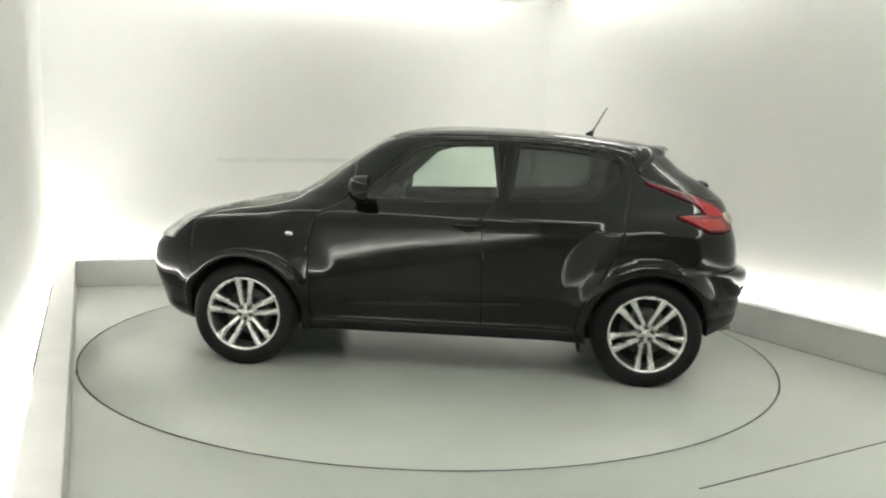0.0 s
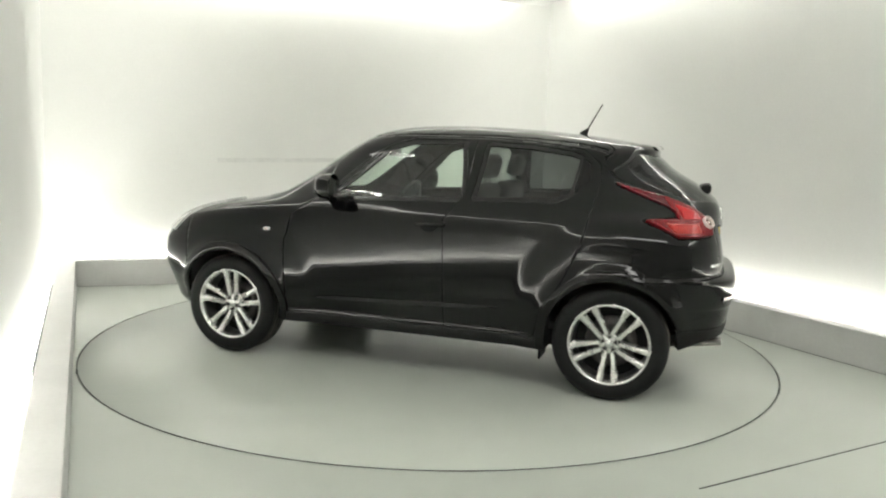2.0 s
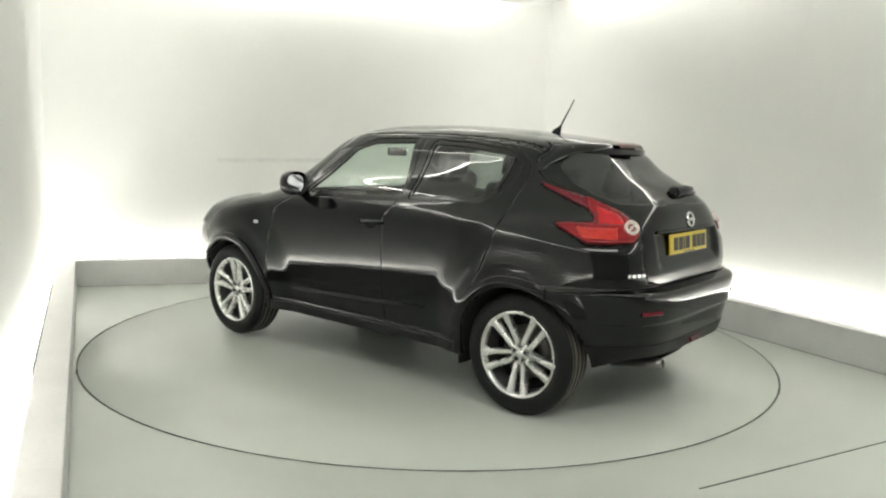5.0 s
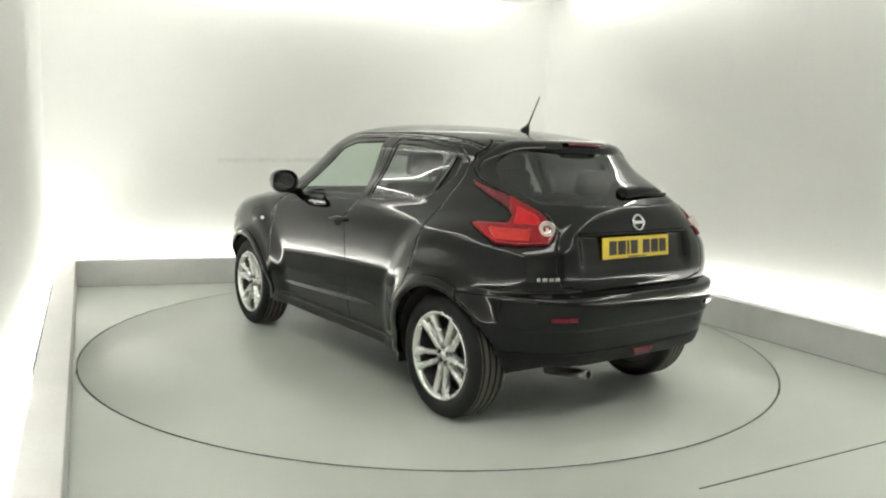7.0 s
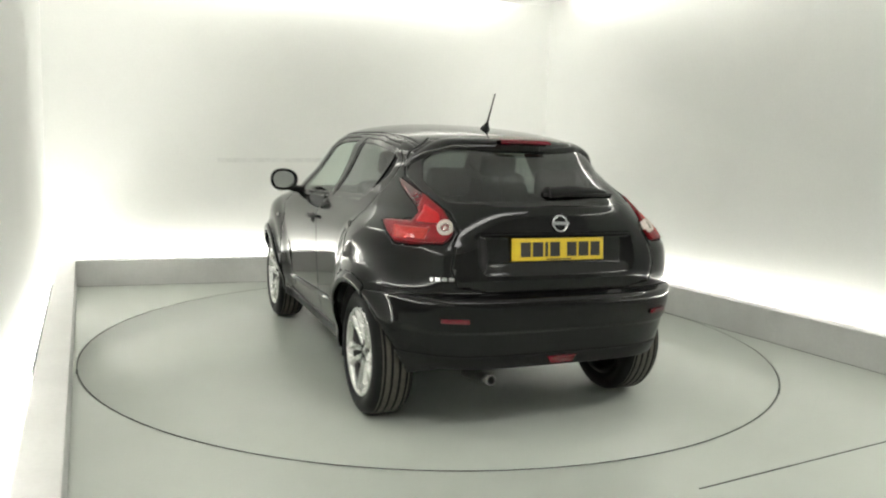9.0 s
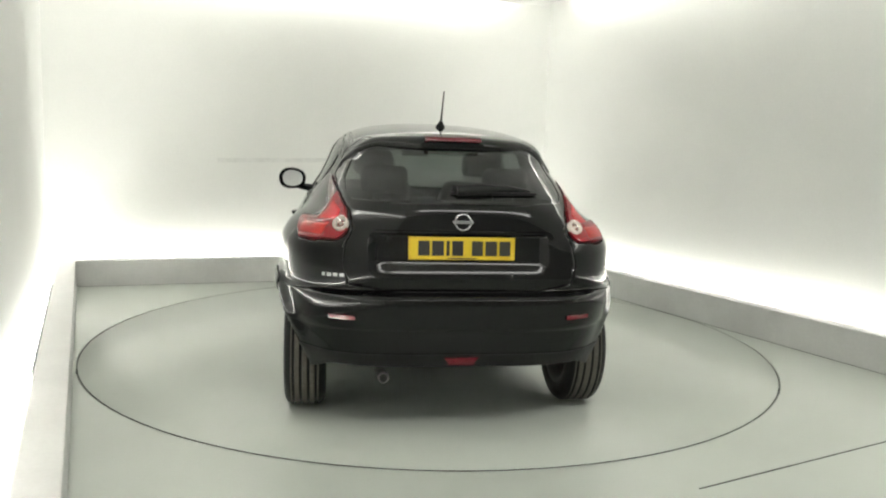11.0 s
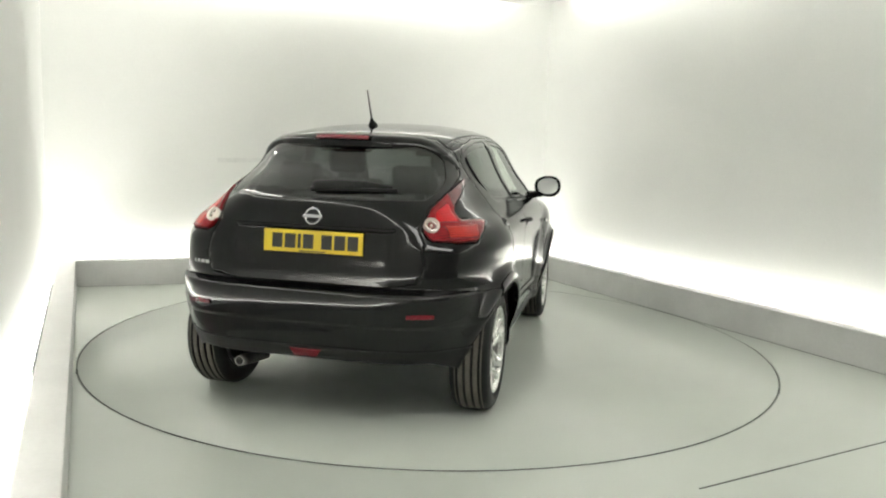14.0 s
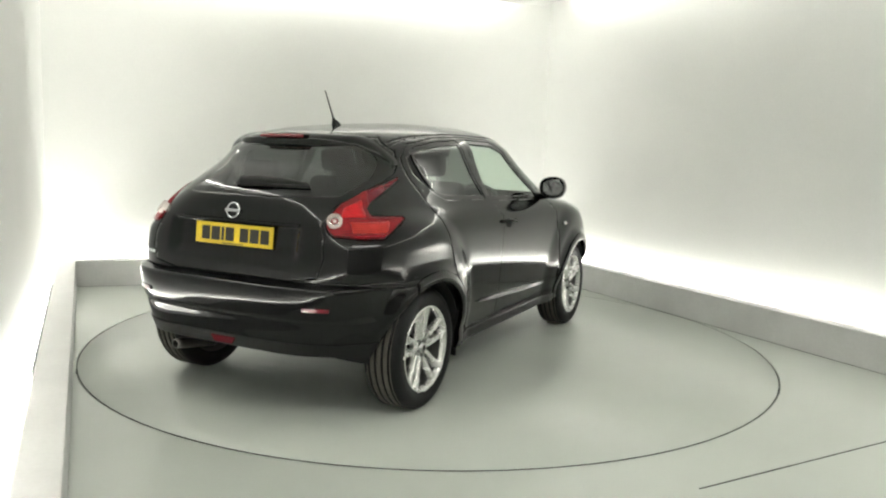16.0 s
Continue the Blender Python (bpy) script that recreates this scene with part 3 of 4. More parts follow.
    def put(name, key, mat, parent=car, label="", lift=0.0, hem=0.012):
        if len(plan[key]):
            obs = [skin_part(name, skin, normal, some, mat, parent, label, lift, hem) for some in sorted(pieces(skin, plan[key]), key=len, reverse=True)]
            return obs[0]

    for s in "LR":
        put("fender", "fender" + s, PAINT, label="gloss black front wing")
        put("quarter_panel", "quarter" + s, PAINT, label="gloss black rear wing and roof pillar")
        door = put("front_door", "fdoor" + s, PAINT, label="gloss black front door")
        put("window_pane", "fpane" + s, FRONT_GLASS, door, "clear green-tinted door glass", -0.006, 0)
        put("window_frame", "fframe" + s, TRIM, door, "black window surround", -0.002)
        door = put("rear_door", "rdoor" + s, PAINT, label="gloss black rear door")
        put("window_pane", "rpane" + s, REAR_GLASS, door, "dark privacy door glass", -0.006, 0)
        put("window_frame", "rframe" + s, TRIM, door, "black window surround", -0.002)
        put("door_handle", "pocket" + s, PLASTIC, door, "black upright handle hidden in the window pillar", -0.014)
        put("panel_seam", "doorseam" + s, SEAM, lift=-0.010, hem=0)
        put("wheel_arch", "arch_f" + s, PAINT, label="black flared wheel arch lip", lift=0.005, hem=0.03)
        put("wheel_arch", "arch_r" + s, PAINT, label="black flared wheel arch lip", lift=0.005, hem=0.03)
        put("sill", "sill" + s, PLASTIC, label="matt black plastic sill", lift=0.001, hem=0.05)
        lamp_ob = put("tail_lamp", "lamp" + s, RED, label="red tail lamp with a long upper spike", lift=0.010, hem=0.02)
        put("lamp_spike", "spike" + s, DARK_RED, lamp_ob, "dark red upper lens", 0.007, 0.02)
        put("indicator_lens", "amber" + s, AMBER, lamp_ob, "amber indicator lens", 0.011, 0.02)
        put("brake_lens", "brake" + s, BRIGHT_RED, lamp_ob, "bright red brake lens", 0.012, 0.02)
        put("panel_seam", "lampseam" + s, SEAM, lift=-0.006, hem=0)
        put("top_lamp", "toplamp" + s, HEAD, label="clear upper front lamp", lift=0.016, hem=0.03)
    put("windscreen", "screen", FRONT_GLASS, label="clear green-tinted windscreen", lift=-0.002, hem=0)
    put("windscreen_frame", "screenframe", TRIM, label="black windscreen surround", lift=-0.001)
    put("bonnet", "hood", PAINT, label="gloss black bonnet")
    put("panel_seam", "hoodseam", SEAM, lift=-0.010, hem=0)
    put("front_bumper", "nose", PAINT, label="gloss black front bumper")
    put("roof", "roof", PAINT, label="gloss black roof")
    put("roof_seam", "ditch", TRIM, lift=-0.005, hem=0)
    tail = put("tailgate", "hatch", PAINT, label="gloss black tailgate with a hollow for the plate")
    put("rear_window", "hpane", HATCH_GLASS, tail, "dark privacy rear window", -0.003, 0)
    put("panel_seam", "hatchseam", SEAM, lift=-0.010, hem=0)
    put("rear_bumper", "bumper", PAINT, label="gloss black rear bumper", hem=0.03)
    put("panel_seam", "bumperseam", SEAM, lift=-0.010, hem=0)
    put("bumper_valance", "valance", PLASTIC, label="matt black lower bumper skirt", lift=0.004, hem=0.04)
    return tail


def pieces(skin, faces):
    """Splits a set of faces into connected pieces."""
    root = {}

    def find(i):
        while root.setdefault(i, i) != i:
            root[i] = root[root[i]]
            i = root[i]
        return i

    for k in faces:
        f = skin.f[k]
        for i in f[1:]:
            root[find(i)] = find(f[0])
    out = {}
    for k in faces:
        out.setdefault(find(skin.f[k][0]), []).append(k)
    return [v for v in out.values() if len(v) > 6]


def skin_at(x, z):
    """The flank's half width at a place on the door or wing."""
    w = float(curve_at(HALF_W, z))
    n = float(curve_at(REAR_N, z)) if x < MID_X else float(curve_at(FRONT_N, z))
    end = float(curve_at(REAR_X, z)) if x < MID_X else float(curve_at(FRONT_X, z))
    u = min(abs((x - MID_X) / (end - MID_X)), 1)
    return (w + float(swell(np.array(x), np.array(z)))) * (1 - u**n) ** (1 / n)


def rear_at(y, z):
    """Where the rear face lies at a half width and height."""
    lo, hi = float(curve_at(REAR_X, z)) + 1e-4, MID_X
    for _ in range(30):
        mid = 0.5 * (lo + hi)
        lo, hi = (mid, hi) if skin_at(mid, z) < abs(y) else (lo, mid)
    return 0.5 * (lo + hi)


def build_wheel(car):
    """Wheel built round its own z axis, outer face towards +z."""
    wheel = empty("wheel")
    wheel.parent = car
    tagged(wheel, "silver five-twin-spoke alloy wheel with a black tyre")
    prof = [(0.236, 0.088), (0.244, 0.097), (0.266, 0.109), (0.292, 0.108), (0.312, 0.100), (0.322, 0.092), (0.329, 0.080)]
    for c in (0.058, 0.020, -0.020, -0.058):
        prof += [(0.3338, c + 0.014), (0.3338, c + 0.0065), (0.3220, c + 0.0055), (0.3220, c - 0.0055), (0.3338, c - 0.0065), (0.3338, c - 0.014)]
    prof += [(0.329, -0.080), (0.322, -0.092), (0.312, -0.100), (0.292, -0.108), (0.266, -0.109), (0.244, -0.097), (0.236, -0.088)]
    tyre = spun(prof, 72)
    # rib tops take the lit tan, grooves and sidewalls the dark rubber
    for f in tyre.faces:
        c = f.calc_center_median()
        f.material_index = 1 if math.hypot(c.x, c.y) > 0.3325 and abs(c.z) < 0.08 else 0
    part("tyre", tyre, [RUBBER, LIT_TREAD], wheel, "black tyre with ribbed tread, rib tops coloured as if lit", smooth=28)
    part("rim_edge", spun([(0.238, 0.080), (0.240, 0.098), (0.236, 0.103), (0.228, 0.101), (0.220, 0.092), (0.216, 0.070)], 72), ALLOY, wheel, "silver rim edge", smooth=40)
    part("rim_barrel", spun([(0.219, 0.072), (0.215, 0.03), (0.209, 0.0), (0.209, -0.09), (0.238, -0.094)], 72), DARK_ALLOY, wheel, "dark inner rim", smooth=40)
    # near-black disc in place of the shade inside the wheel
    part("wheel_back_shade", spun([(0.0005, -0.03), (0.209, -0.03), (0.209, -0.035), (0.0005, -0.035)], 48), GAPLESS, wheel, "near-black disc for the shade behind the spokes")
    part("brake_disc", spun([(0.07, -0.002), (0.150, -0.002), (0.150, -0.022), (0.07, -0.022)], 48, closed=True), DISC, wheel, "grey brake disc", smooth=30)
    bm = bmesh.new()
    for k in range(5):
        turn = pose(0, 0, 0, 0, 0, 72 * k)
        for s in (1, -1):
            # one of a pair of tapered spokes: cross sections from hub to rim
            secs = []
            for r, off, half, top, low in ((0.040, 0.018, 0.0165, 0.070, 0.035), (0.070, 0.0235, 0.0165, 0.074, 0.040), (0.120, 0.031, 0.0165, 0.081, 0.048), (0.175, 0.0385, 0.0185, 0.089, 0.055), (0.224, 0.046, 0.0255, 0.096, 0.060)):
                c = s * off
                secs.append([bm.verts.new(turn @ Vector((r, c + a * half, h))) for a, h in ((-1.15, low), (-0.95, top - 0.008), (-0.6, top), (0.6, top), (0.95, top - 0.008), (1.15, low))])
            for a, b in zip(secs, secs[1:]):
                for i in range(6):
                    bm.faces.new((a[i], a[(i + 1) % 6], b[(i + 1) % 6], b[i]))
            bm.faces.new(secs[0][::-1])
            bm.faces.new(secs[-1])
    bmesh.ops.recalc_face_normals(bm, faces=bm.faces[:])
    part("spokes", bm, ALLOY, wheel, "five pairs of silver spokes", smooth=50)
    part("hub", spun([(0.0005, 0.066), (0.055, 0.066), (0.066, 0.058), (0.068, 0.03), (0.0005, 0.03)], 40), ALLOY, wheel, smooth=35)
    part("centre_cap", spun([(0.0005, 0.073), (0.022, 0.072), (0.027, 0.066), (0.027, 0.06)], 32), CHROME, wheel, "round silver centre cap", smooth=35)
    for k in range(5):
        a = radians(72 * k + 36)
        part("wheel_nut", spun([(0.0005, 0.066), (0.009, 0.066), (0.0095, 0.062), (0.0125, 0.0685), (0.0155, 0.0685), (0.0155, 0.05)], 12, pose(0.048 * math.cos(a), 0.048 * math.sin(a), 0.004)), NUT, wheel, smooth=40)
    return wheel




def build_wheels(car):
    first = build_wheel(car)
    spots = [(AXLE, 1, 36), (-AXLE, 1, 0), (AXLE, -1, 20), (-AXLE, -1, 4)]
    for k, (x, s, spin) in enumerate(spots):
        m = pose(x, s * (TRACK - 0.005), TYRE_R, -90 * s, 0, 0) @ pose(0, 0, 0, 0, 0, 90 + spin)
        if k == 0:
            first.matrix_basis = m
        else:
            copy_thing(first, m)
    for x in (AXLE, -AXLE):
        for s in (1, -1):
            bm = bmesh.new()
            rows = []
            lo, hi = (2, 192) if x > 0 else (-12, 172)
            for yy in (0.50, 0.70, 0.86):
                rows.append([bm.verts.new((x + 0.383 * math.cos(a), s * min(yy, skin_at(x + 0.383 * math.cos(a), TYRE_R + 0.383 * math.sin(a)) - 0.012), TYRE_R + 0.383 * math.sin(a))) for a in np.linspace(radians(lo), radians(hi), 40)])
            for a, b in zip(rows, rows[1:]):
                for i in range(39):
                    bm.faces.new((a[i], a[i + 1], b[i + 1], b[i]))
            bm.faces.new(rows[0])
            part("wheel_well", bm, GAPLESS, car, "dark wheel well liner", smooth=50)


def build_underside(car):
    bm = add_box(bmesh.new(), (-1.70, -0.56, 0.335), (1.75, 0.56, 0.37))
    add_box(bm, (-1.22, -0.56, 0.225), (1.45, 0.56, 0.34))
    add_box(bm, (-0.84, -0.76, 0.245), (0.84, 0.76, 0.32))
    part("underbody", bm, GAPLESS, car, "dark underside")
    part("rear_axle", tube([(-1.265, -0.62, 0.30), (-1.22, -0.3, 0.285), (-1.22, 0.3, 0.285), (-1.265, 0.62, 0.30)], 0.035), PLASTIC, car, smooth=50)
    part("silencer", tube([(-1.55, 0.10, 0.345), (-1.55, 0.42, 0.345)], [0.06, 0.06], 20), GAPLESS, car, smooth=50)
    bm = spun([(0.020, 0.0), (0.026, 0.002), (0.028, 0.05), (0.028, 0.30), (0.023, 0.30), (0.023, 0.01)], 24, pose(-1.885, 0.372, 0.315, 0, 90, 0) @ pose(0, 0, 0, 0, 8, 0), closed=True)
    part("exhaust_tip", bm, STEEL, car, "bright steel exhaust tip", smooth=40)
    # mud flaps behind the wheels' leading edge
    for s in (1, -1):
        part("mud_flap", box((-0.868, s * 0.75 - 0.09, 0.20), (-0.855, s * 0.75 + 0.09, 0.34), bevel=0.003), PLASTIC, car, "small black flap before the rear wheel")


def build_side_details(car):
    for s in (1, -1):
        # raised strip low on the doors
        bm = bmesh.new()
        secs = []
        for t in np.linspace(0, 1, 30):
            x = 0.635 - 1.23 * t
            mid = 0.440 + 0.046 * t
            half = 0.016 * min(1, t / 0.10 + 0.08) * min(1, (1 - t) / 0.18 + 0.08)
            ys = skin_at(x, mid) - 0.004
            secs.append([bm.verts.new((x, s * (ys + o), mid + h * half)) for h, o in ((-1.1, 0), (-0.8, 0.017), (0.7, 0.0125), (1.1, 0.001))])
        for a, b in zip(secs, secs[1:]):
            for i in range(3):
                bm.faces.new((a[i], a[i + 1], b[i + 1], b[i]))
        bmesh.ops.recalc_face_normals(bm, faces=bm.faces[:])
        part("door_moulding", bm, PAINT, car, "gloss black side moulding strip on the doors")
        # door pull: a near-black blob for the finger hollow's shade, with a bar across it
        yy = skin_at(-0.165, 0.955)
        cup = bmesh.new()
        bmesh.ops.create_uvsphere(cup, u_segments=20, v_segments=10, radius=1, matrix=Matrix.LocRotScale((-0.150, s * (yy - 0.004), 0.945), None, (0.066, 0.010, 0.036)))
        handle = part("door_handle", cup, SEAM, car, "black pull handle over a dark blob for the hollow's shade", smooth=60)
        part("handle_bar", tube([(-0.06, s * (yy - 0.006), 0.958), (-0.08, s * (yy + 0.022), 0.960), (-0.15, s * (yy + 0.032), 0.963), (-0.225, s * (yy + 0.024), 0.966), (-0.245, s * (yy - 0.006), 0.966)], [0.010, 0.013, 0.014, 0.013, 0.010], 12), PAINT, handle, smooth=60)
        # side repeater lamp
        rep = bmesh.new()
        bmesh.ops.create_uvsphere(rep, u_segments=20, v_segments=10, radius=1, matrix=Matrix.LocRotScale((0.968, s * skin_at(0.968, 0.868), 0.868), None, (0.030, 0.012, 0.016)))
        rp = part("side_indicator", rep, CHROME, car, "small oval side indicator with a bright rim", smooth=60)
        core = bmesh.new()
        bmesh.ops.create_uvsphere(core, u_segments=16, v_segments=8, radius=1, matrix=Matrix.LocRotScale((0.968, s * (skin_at(0.968, 0.868) + 0.006), 0.868), None, (0.018, 0.010, 0.009)))
        part("indicator_lens", core, CLEAR, rp, smooth=60)
        build_mirror(car, s)


def build_mirror(car, s):
    """Rounded door mirror: a shell open to the rear with a mirror set in it, on a short foot."""
    bm = bmesh.new()
    prof = []
    for k, (dx, sc) in enumerate(((-0.035, 0.93), (-0.040, 0.99), (-0.030, 1.0), (0.01, 0.99), (0.045, 0.90), (0.068, 0.70), (0.080, 0.38), (0.082, 0.05))):
        ring = []
        for a in np.linspace(0, 2 * math.pi, 32, endpoint=False):
            ca, sa = math.cos(a), math.sin(a)
            yy = math.copysign(abs(ca) ** 0.88, ca) * 0.100
            zz = math.copysign(abs(sa) ** 0.88, sa) * (0.080 + 0.006 * ca)
            ring.append(bm.verts.new((0.50 + dx + 0.03 * -ca * 0.4, s * (0.925 + yy * sc), 1.166 + zz * sc)))
        prof.append(ring)
    for a, b in zip(prof, prof[1:]):
        for i in range(32):
            bm.faces.new((a[i], a[(i + 1) % 32], b[(i + 1) % 32], b[i]))
    bm.faces.new(prof[-1])
    back = prof[0]
    inner = [bm.verts.new((v.co.x + 0.030, s * 0.925 + (v.co.y - s * 0.925) * 0.82, 1.166 + (v.co.z - 1.166) * 0.80)) for v in back]
    for i in range(32):
        bm.faces.new((back[i], back[(i + 1) % 32], inner[(i + 1) % 32], inner[i]))
    rim = [tuple(v.co) for v in inner]
    bmesh.ops.recalc_face_normals(bm, faces=bm.faces[:])
    housing = part("door_mirror", bm, PAINT, car, "rounded gloss black door mirror", smooth=45)
    gm = bmesh.new()
    gm.faces.new([gm.verts.new((x - 0.006 + 0.24 * (abs(y) - 0.925), y, z)) for x, y, z in rim])
    part("mirror_glass", gm, MIRROR, housing, "mirror glass")
    part("mirror_foot", tube([(0.55, s * 0.74, 1.090), (0.54, s * 0.81, 1.095), (0.52, s * 0.88, 1.110)], [0.034, 0.028, 0.026], 14), TRIM, housing, "black mirror foot", smooth=50)




def bar(bm, y0, y1, z0, z1, x, thick=0.003):
    add_box(bm, (x - thick, min(y0, y1), z0), (x, max(y0, y1), z1))


def build_rear_details(car, tail):
    # number plate: a yellow board with plain dark bars for its characters
    px = rear_at(0.0, 0.94) + 0.030 - 0.012
    lean = pose(px, 0, 0.942, 0, 5, 0)
    plate = part("number_plate", box((-0.006, -0.262, -0.056), (0.004, 0.262, 0.056), lean, 0.003), PLATE, car, "yellow number plate with dark bars")
    y = 0.215
    for w, skip in ((0.055, 0.012), (0.058, 0.012), (0.016, 0.012), (0.055, 0.042), (0.055, 0.012), (0.058, 0.012), (0.055, 0.0)):
        part("plate_bar", box((-0.0085, y - w, -0.036), (-0.004, y, 0.036), lean), INK, plate)
        y -= w + skip
    part("plate_strip", box((-0.0085, -0.07, -0.052), (-0.004, 0.07, -0.046), lean), INK, plate)
    # light ledge over the plate
    ledge = bmesh.new()
    secs = []
    for yy in np.linspace(-0.42, 0.42, 24):
        x = rear_at(yy, 1.025)
        secs.append([ledge.verts.new((x + o, yy, h)) for o, h in ((0.01, 1.030), (-0.008, 1.024), (-0.010, 1.012), (0.02, 1.008))])
    for a, b in zip(secs, secs[1:]):
        for i in range(3):
            ledge.faces.new((a[i], a[i + 1], b[i + 1], b[i]))
    bmesh.ops.recalc_face_normals(ledge, faces=ledge.faces[:])
    part("plate_ledge", ledge, PAINT, tail, "gloss black ledge over the plate", smooth=40)
    # maker's emblem as a plain ring with a bar
    ex = rear_at(0, 1.068) - 0.004
    em = pose(ex, 0, 1.070, 0, -78, 0)
    badge = part("emblem", spun([(0.033, -0.004), (0.035, 0.004), (0.039, 0.007), (0.043, 0.004), (0.045, -0.004)], 40, em), CHROME, tail, "round chrome emblem", smooth=40)
    part("emblem_bar", box((-0.008, -0.050, -0.004), (0.008, 0.050, 0.007), em, 0.002), CHROME, badge)
    # model name as small bright bars
    y = 0.672
    for w in (0.016, 0.024, 0.024, 0.026):
        m = 0.5 * (rear_at(y, 0.808) + rear_at(y - w, 0.808))
        slope = math.degrees(math.atan2(rear_at(y - w, 0.808) - rear_at(y, 0.808), w))
        part("name_bar", box((-0.003, -w / 2, -0.009), (0.006, w / 2, 0.009), pose(m - 0.001, y - w / 2, 0.808, 0, 0, slope), 0.002), CHROME, car, "small chrome name bar")
        y -= w + 0.006
    # reversing lamps
    for s in (1, -1):
        yy, zz, e = 0.580, 1.040, 0.02
        x = rear_at(yy, zz)
        out = Vector((-1.0, s * (rear_at(yy + e, zz) - rear_at(yy - e, zz)) / (2 * e), (rear_at(yy, zz + e) - rear_at(yy, zz - e)) / (2 * e))).normalized()
        m = Matrix.Translation(Vector((x, s * yy, zz)) + out * 0.018) @ out.to_track_quat("Z", "Y").to_matrix().to_4x4()
        rl = part("reversing_lamp", spun([(0.039, -0.02), (0.039, 0.006), (0.036, 0.010), (0.033, 0.006), (0.030, -0.002), (0.020, -0.010), (0.0005, -0.012)], 32, m), CLEAR, car, "round clear reversing lamp in a bright bowl", smooth=30)
        part("lamp_bulb", spun([(0.0005, 0.004), (0.006, 0.002), (0.009, -0.004), (0.009, -0.011)], 16, m), CLEAR, rl, smooth=60)
        part("bowl_ring", spun([(0.026, -0.002), (0.023, 0.002), (0.019, -0.002), (0.018, -0.010)], 32, m), CHROME, rl, smooth=40)
        part("lamp_lens", spun([(0.0005, 0.013), (0.018, 0.0115), (0.035, 0.008)], 32, m), LENS_GLASS, rl, smooth=60)
        # bumper reflectors
        bm = bmesh.new()
        secs = []
        for yv in np.linspace(0.515, 0.640, 8):
            xx = rear_at(yv, 0.622)
            secs.append([bm.verts.new((xx + o, s * yv, h)) for o, h in ((0.004, 0.606), (-0.008, 0.609), (-0.008, 0.628), (0.004, 0.632))])
        for a, b in zip(secs, secs[1:]):
            for i in range(3):
                bm.faces.new((a[i], a[i + 1], b[i + 1], b[i]))
        bmesh.ops.recalc_face_normals(bm, faces=bm.faces[:])
        part("reflector", bm, DARK_RED, car, "narrow red bumper reflector", smooth=40)
    # fog lamp low in the middle of the skirt
    fx = rear_at(0, 0.40) - 0.004
    part("fog_lamp", prism([(-0.085, 0.018), (0.085, 0.018), (0.06, -0.018), (-0.06, -0.018)], 0, 0.012, pose(fx, 0.0, 0.402) @ Matrix(((0, 0, -1, 0), (-1, 0, 0, 0), (0, 1, 0, 0), (0, 0, 0, 1))), bevel=0.003), DARK_RED, car, "dark red rear fog lamp")
    # roof spoiler round the top of the rear window
    bm = bmesh.new()
    secs = []
    for t in np.linspace(-1, 1, 41):
        yy = 0.592 * math.copysign(1 - (1 - abs(t)) ** 1.25, t)
        drop = 0.135 * max(0.0, (abs(t) - 0.55) / 0.45) ** 1.7
        top = 1.486 - 0.032 * t * t - drop
        out = 0.078 * (1 - 0.72 * max(0.0, (abs(t) - 0.5) / 0.5))
        base = rear_at(yy, min(top - 0.01, 1.47))
        thick = 1 - 0.55 * abs(t) ** 4
        secs.append([bm.verts.new((base + dx, yy, top + dz * thick)) for dx, dz in ((0.07, 0.006), (0.0, 0.003), (-out * 0.7, -0.012), (-out, -0.036), (-out * 0.96, -0.066), (-out * 0.5, -0.074), (0.03, -0.078))])
    for a, b in zip(secs, secs[1:]):
        for i in range(6):
            bm.faces.new((a[i], a[i + 1], b[i + 1], b[i]))
    bmesh.ops.recalc_face_normals(bm, faces=bm.faces[:])
    spoiler = part("roof_spoiler", bm, PAINT, car, "gloss black roof spoiler", smooth=50)
    bm = bmesh.new()
    secs = []
    for yy in np.linspace(-0.150, 0.150, 11):
        x = rear_at(0, 1.46) - 0.064 + 0.03 * abs(yy)
        secs.append([bm.verts.new((x + dx, yy, 1.478 + dz - 0.05 * yy * yy)) for dx, dz in ((0.03, 0.012), (-0.006, 0.004), (-0.026, -0.012), (-0.022, -0.020))])
    for a, b in zip(secs, secs[1:]):
        for i in range(3):
            bm.faces.new((a[i], a[i + 1], b[i + 1], b[i]))
    part("brake_light", bm, DARK_RED, spoiler, "red high brake light", smooth=50)
    # rear wiper
    wz = 1.228
    wp = part("wiper_arm", tube([(rear_at(0, wz) - 0.028, 0.02, wz - 0.012), (rear_at(0.1, wz) - 0.032, -0.10, wz), (rear_at(0.26, wz) - 0.024, -0.26, wz - 0.002), (rear_at(0.36, wz) - 0.016, -0.36, wz - 0.010)], [0.032, 0.028, 0.020, 0.008], 10), PLASTIC, car, "black rear wiper", smooth=50)
    part("wiper_pivot", spun([(0.0005, 0.034), (0.022, 0.030), (0.028, 0.0)], 20, pose(rear_at(0, wz - 0.01) + 0.004, 0.02, wz - 0.012, 0, -62, 0)), PLASTIC, wp, smooth=40)
    part("wiper_blade", tube([(rear_at(yy, wz - 0.022) - 0.008, yy, wz - 0.022) for yy in np.linspace(0.05, -0.39, 12)], 0.008, 8), PLASTIC, wp, smooth=50)
    # aerial
    base = part("aerial", tube([(-0.925, 0, 1.538), (-0.935, 0, 1.552), (-0.950, 0, 1.572), (-0.958, 0, 1.586)], [0.030, 0.026, 0.013, 0.007], 14), PLASTIC, car, "short black roof aerial", smooth=50)
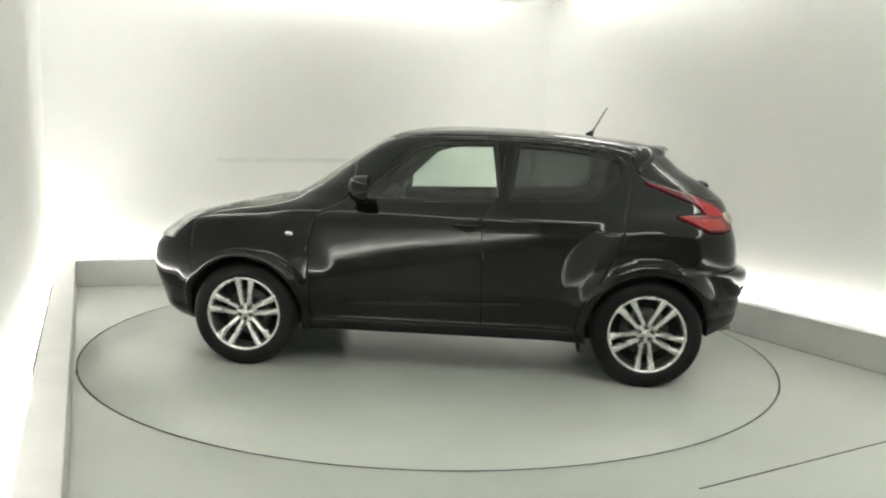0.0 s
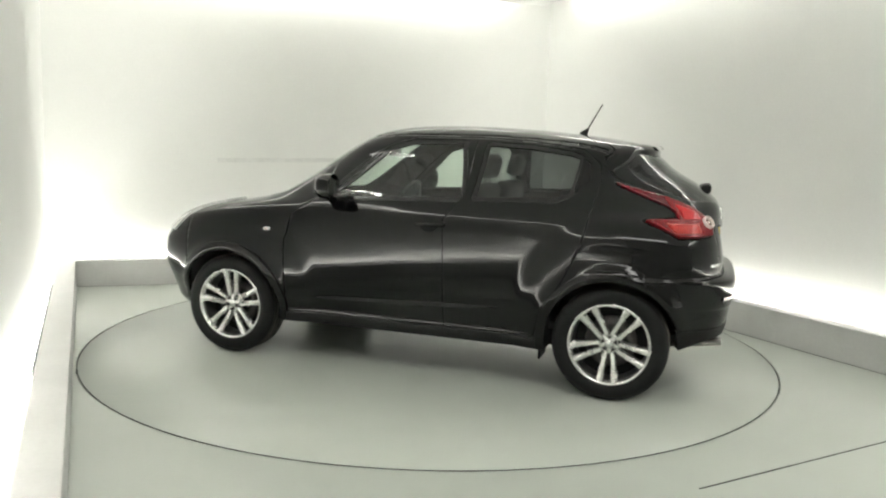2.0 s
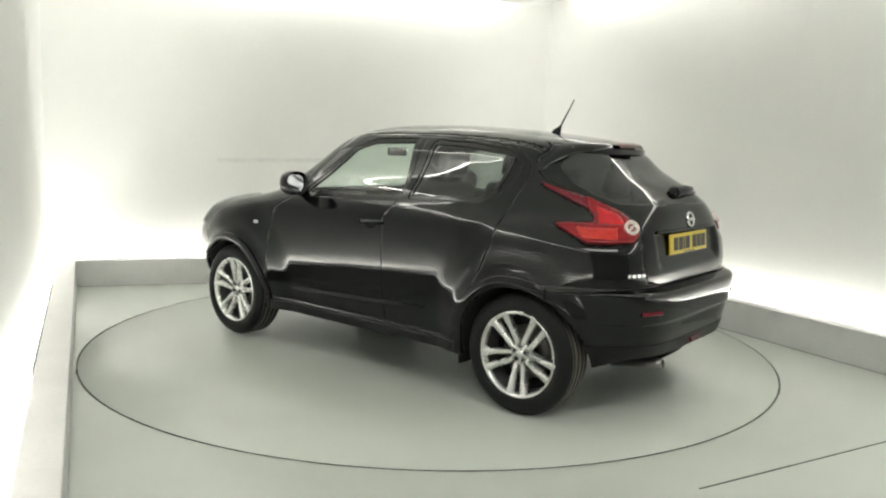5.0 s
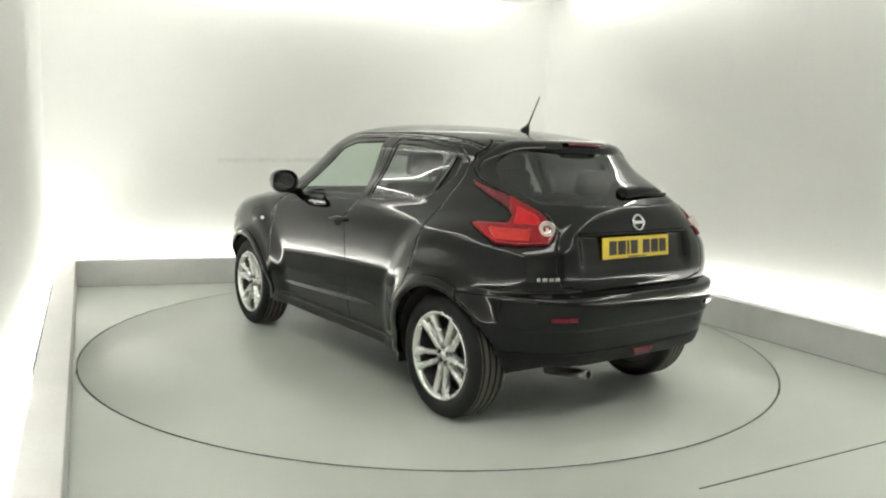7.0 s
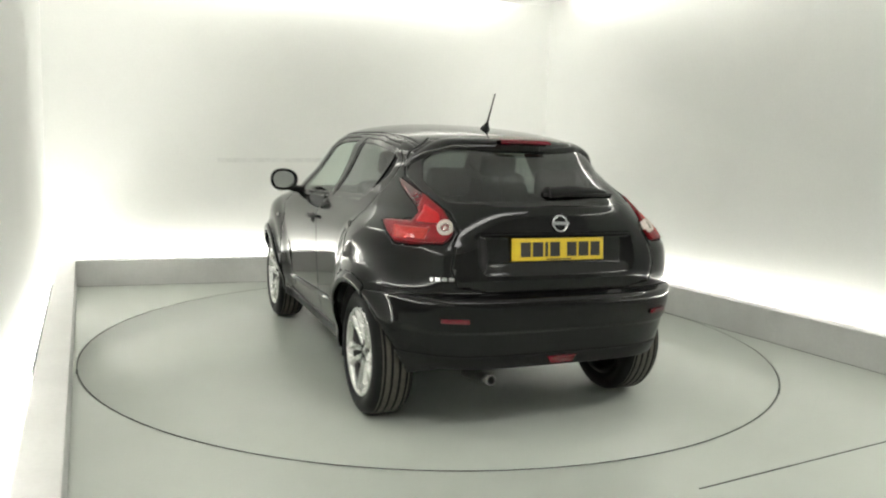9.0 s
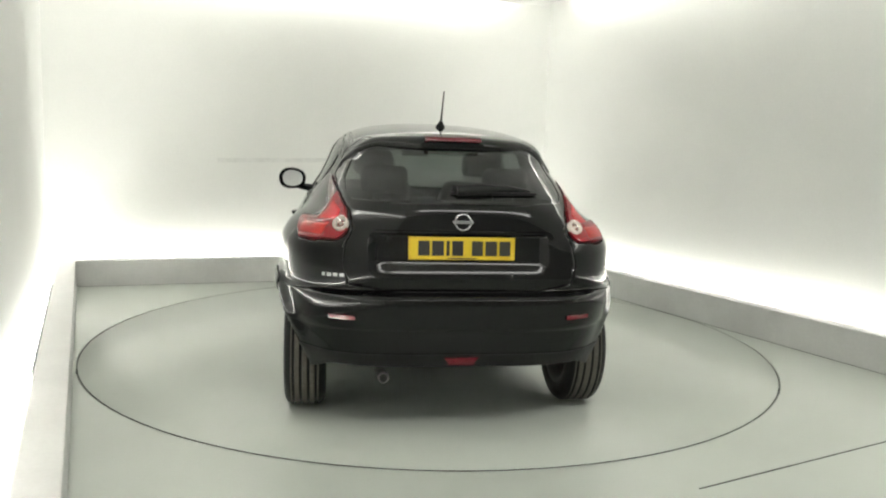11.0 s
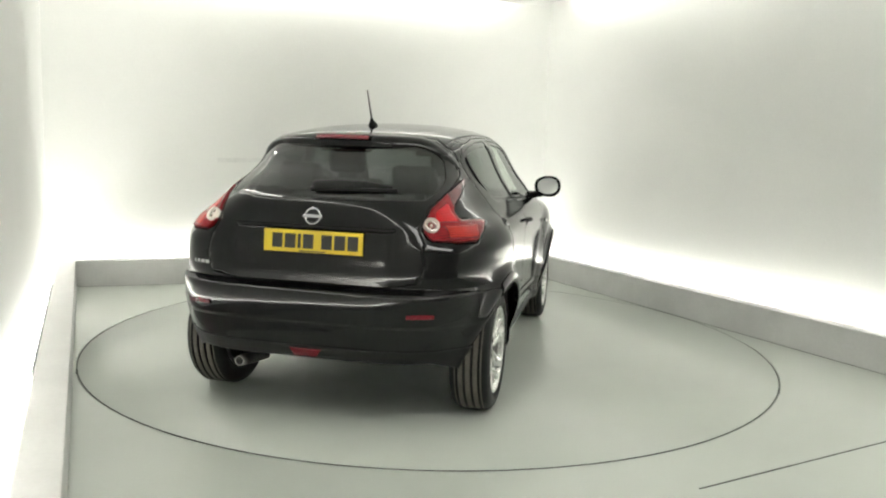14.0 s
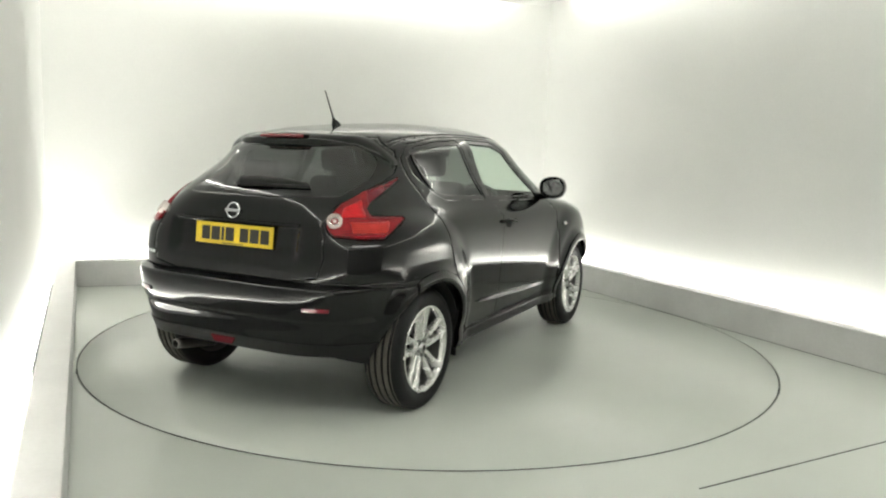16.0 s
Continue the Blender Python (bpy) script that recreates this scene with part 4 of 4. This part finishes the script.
    part("aerial_rod", tube([(-0.955, 0, 1.580), (-1.045, 0, 1.745)], [0.0055, 0.0035], 8), PLASTIC, base, smooth=50)


def build_seat(car, x, y, back_top, width):
    seat = part("front_seat" if x > -0.3 else "rear_seat", box((x - 0.25, y - width / 2, 0.52), (x + 0.27, y + width / 2, 0.66), bevel=0.05), CLOTH, car, "dark cloth seat", smooth=50)
    lean = pose(x - 0.24, y, 0.62, 0, -14, 0)
    part("seat_back", box((-0.06, -width / 2, 0.0), (0.06, width / 2, back_top), lean, 0.045), CLOTH, seat, smooth=50)
    n = 1 if width < 0.6 else 2
    for k in range(n):
        yy = 0 if n == 1 else (-0.34 + 0.68 * k)
        part("headrest", box((-0.045, yy - 0.13, back_top + 0.04), (0.045, yy + 0.13, back_top + 0.20), lean, 0.04), CLOTH, seat, smooth=50)
        for o in (-0.06, 0.06):
            part("headrest_post", tube([lean @ Vector((0, yy + o, back_top - 0.02)), lean @ Vector((0, yy + o, back_top + 0.06))], 0.006, 8), CHROME, seat, smooth=50)


def build_inside(car):
    for s in (1, -1):
        build_seat(car, 0.02, s * 0.36, 0.60, 0.50)
    build_seat(car, -0.80, 0.0, 0.52, 1.22)
    part("dashboard", box((0.55, -0.68, 0.72), (1.0, 0.68, 1.02), bevel=0.06), DASH, car, "dark dashboard", smooth=50)
    wheel = bmesh.new()
    m = pose(0.47, -0.36, 1.0, 0, 65, 0)
    wheel = spun([(0.178 + 0.015 * math.cos(a), 0.015 * math.sin(a)) for a in np.linspace(0, 2 * math.pi, 10, endpoint=False)], 40, m, closed=True)
    sw = part("steering_wheel", wheel, DASH, car, "black steering wheel", smooth=60)
    part("wheel_hub", box((-0.05, -0.17, -0.02), (0.05, 0.17, 0.02), m, 0.015), DASH, sw)
    part("steering_column", tube([(0.48, -0.36, 0.99), (0.70, -0.36, 0.88)], 0.035, 12), DASH, sw)
    part("cabin_floor", box((-1.55, -0.70, 0.36), (0.95, 0.70, 0.40)), DASH, car, "dark cabin floor")
    part("parcel_shelf", box((-1.62, -0.56, 0.93), (-1.12, 0.56, 0.955), bevel=0.008), DASH, car, "dark parcel shelf")
    part("inner_mirror", box((0.42, -0.10, 1.36), (0.44, 0.10, 1.42), bevel=0.01), DASH, car, "inside mirror")


def build_car():
    car = empty("car")
    tagged(car, "glossy black five-door crossover car standing on the turntable", "car")
    tail = build_shell(car)
    build_wheels(car)
    build_underside(car)
    build_side_details(car)
    build_rear_details(car, tail)
    build_inside(car)
    return car


car = build_car()

# ---- what moves ----
TURN = [(0.0, 174.03), (0.5, 170.72), (1.0, 167.4), (1.5, 164.07), (2.0, 160.72), (2.5, 157.35), (3.0, 153.93), (3.5, 150.48), (4.0, 147.01), (5.25, 138.33), (6.5, 129.56), (7.0, 126.1), (7.5, 122.64), (8.0, 119.11), (8.5, 115.55), (9.0, 111.95), (10.25, 103.04), (11.5, 94.11), (12.0, 90.54), (12.5, 86.97), (13.0, 83.38), (13.5, 79.81), (14.0, 76.23), (14.5, 72.73), (15.0, 69.2), (15.5, 65.68), (16.0, 62.12)]
CAR_ON_TABLE = pose(-0.1584, 0.1311, 0.0)


def motions():
    walk(turntable, [(t, pose(0, 0, 0, 0, 0, a)) for t, a in TURN])
    walk(car, [(t, pose(0, 0, 0, 0, 0, a) @ CAR_ON_TABLE) for t, a in TURN])


motions()
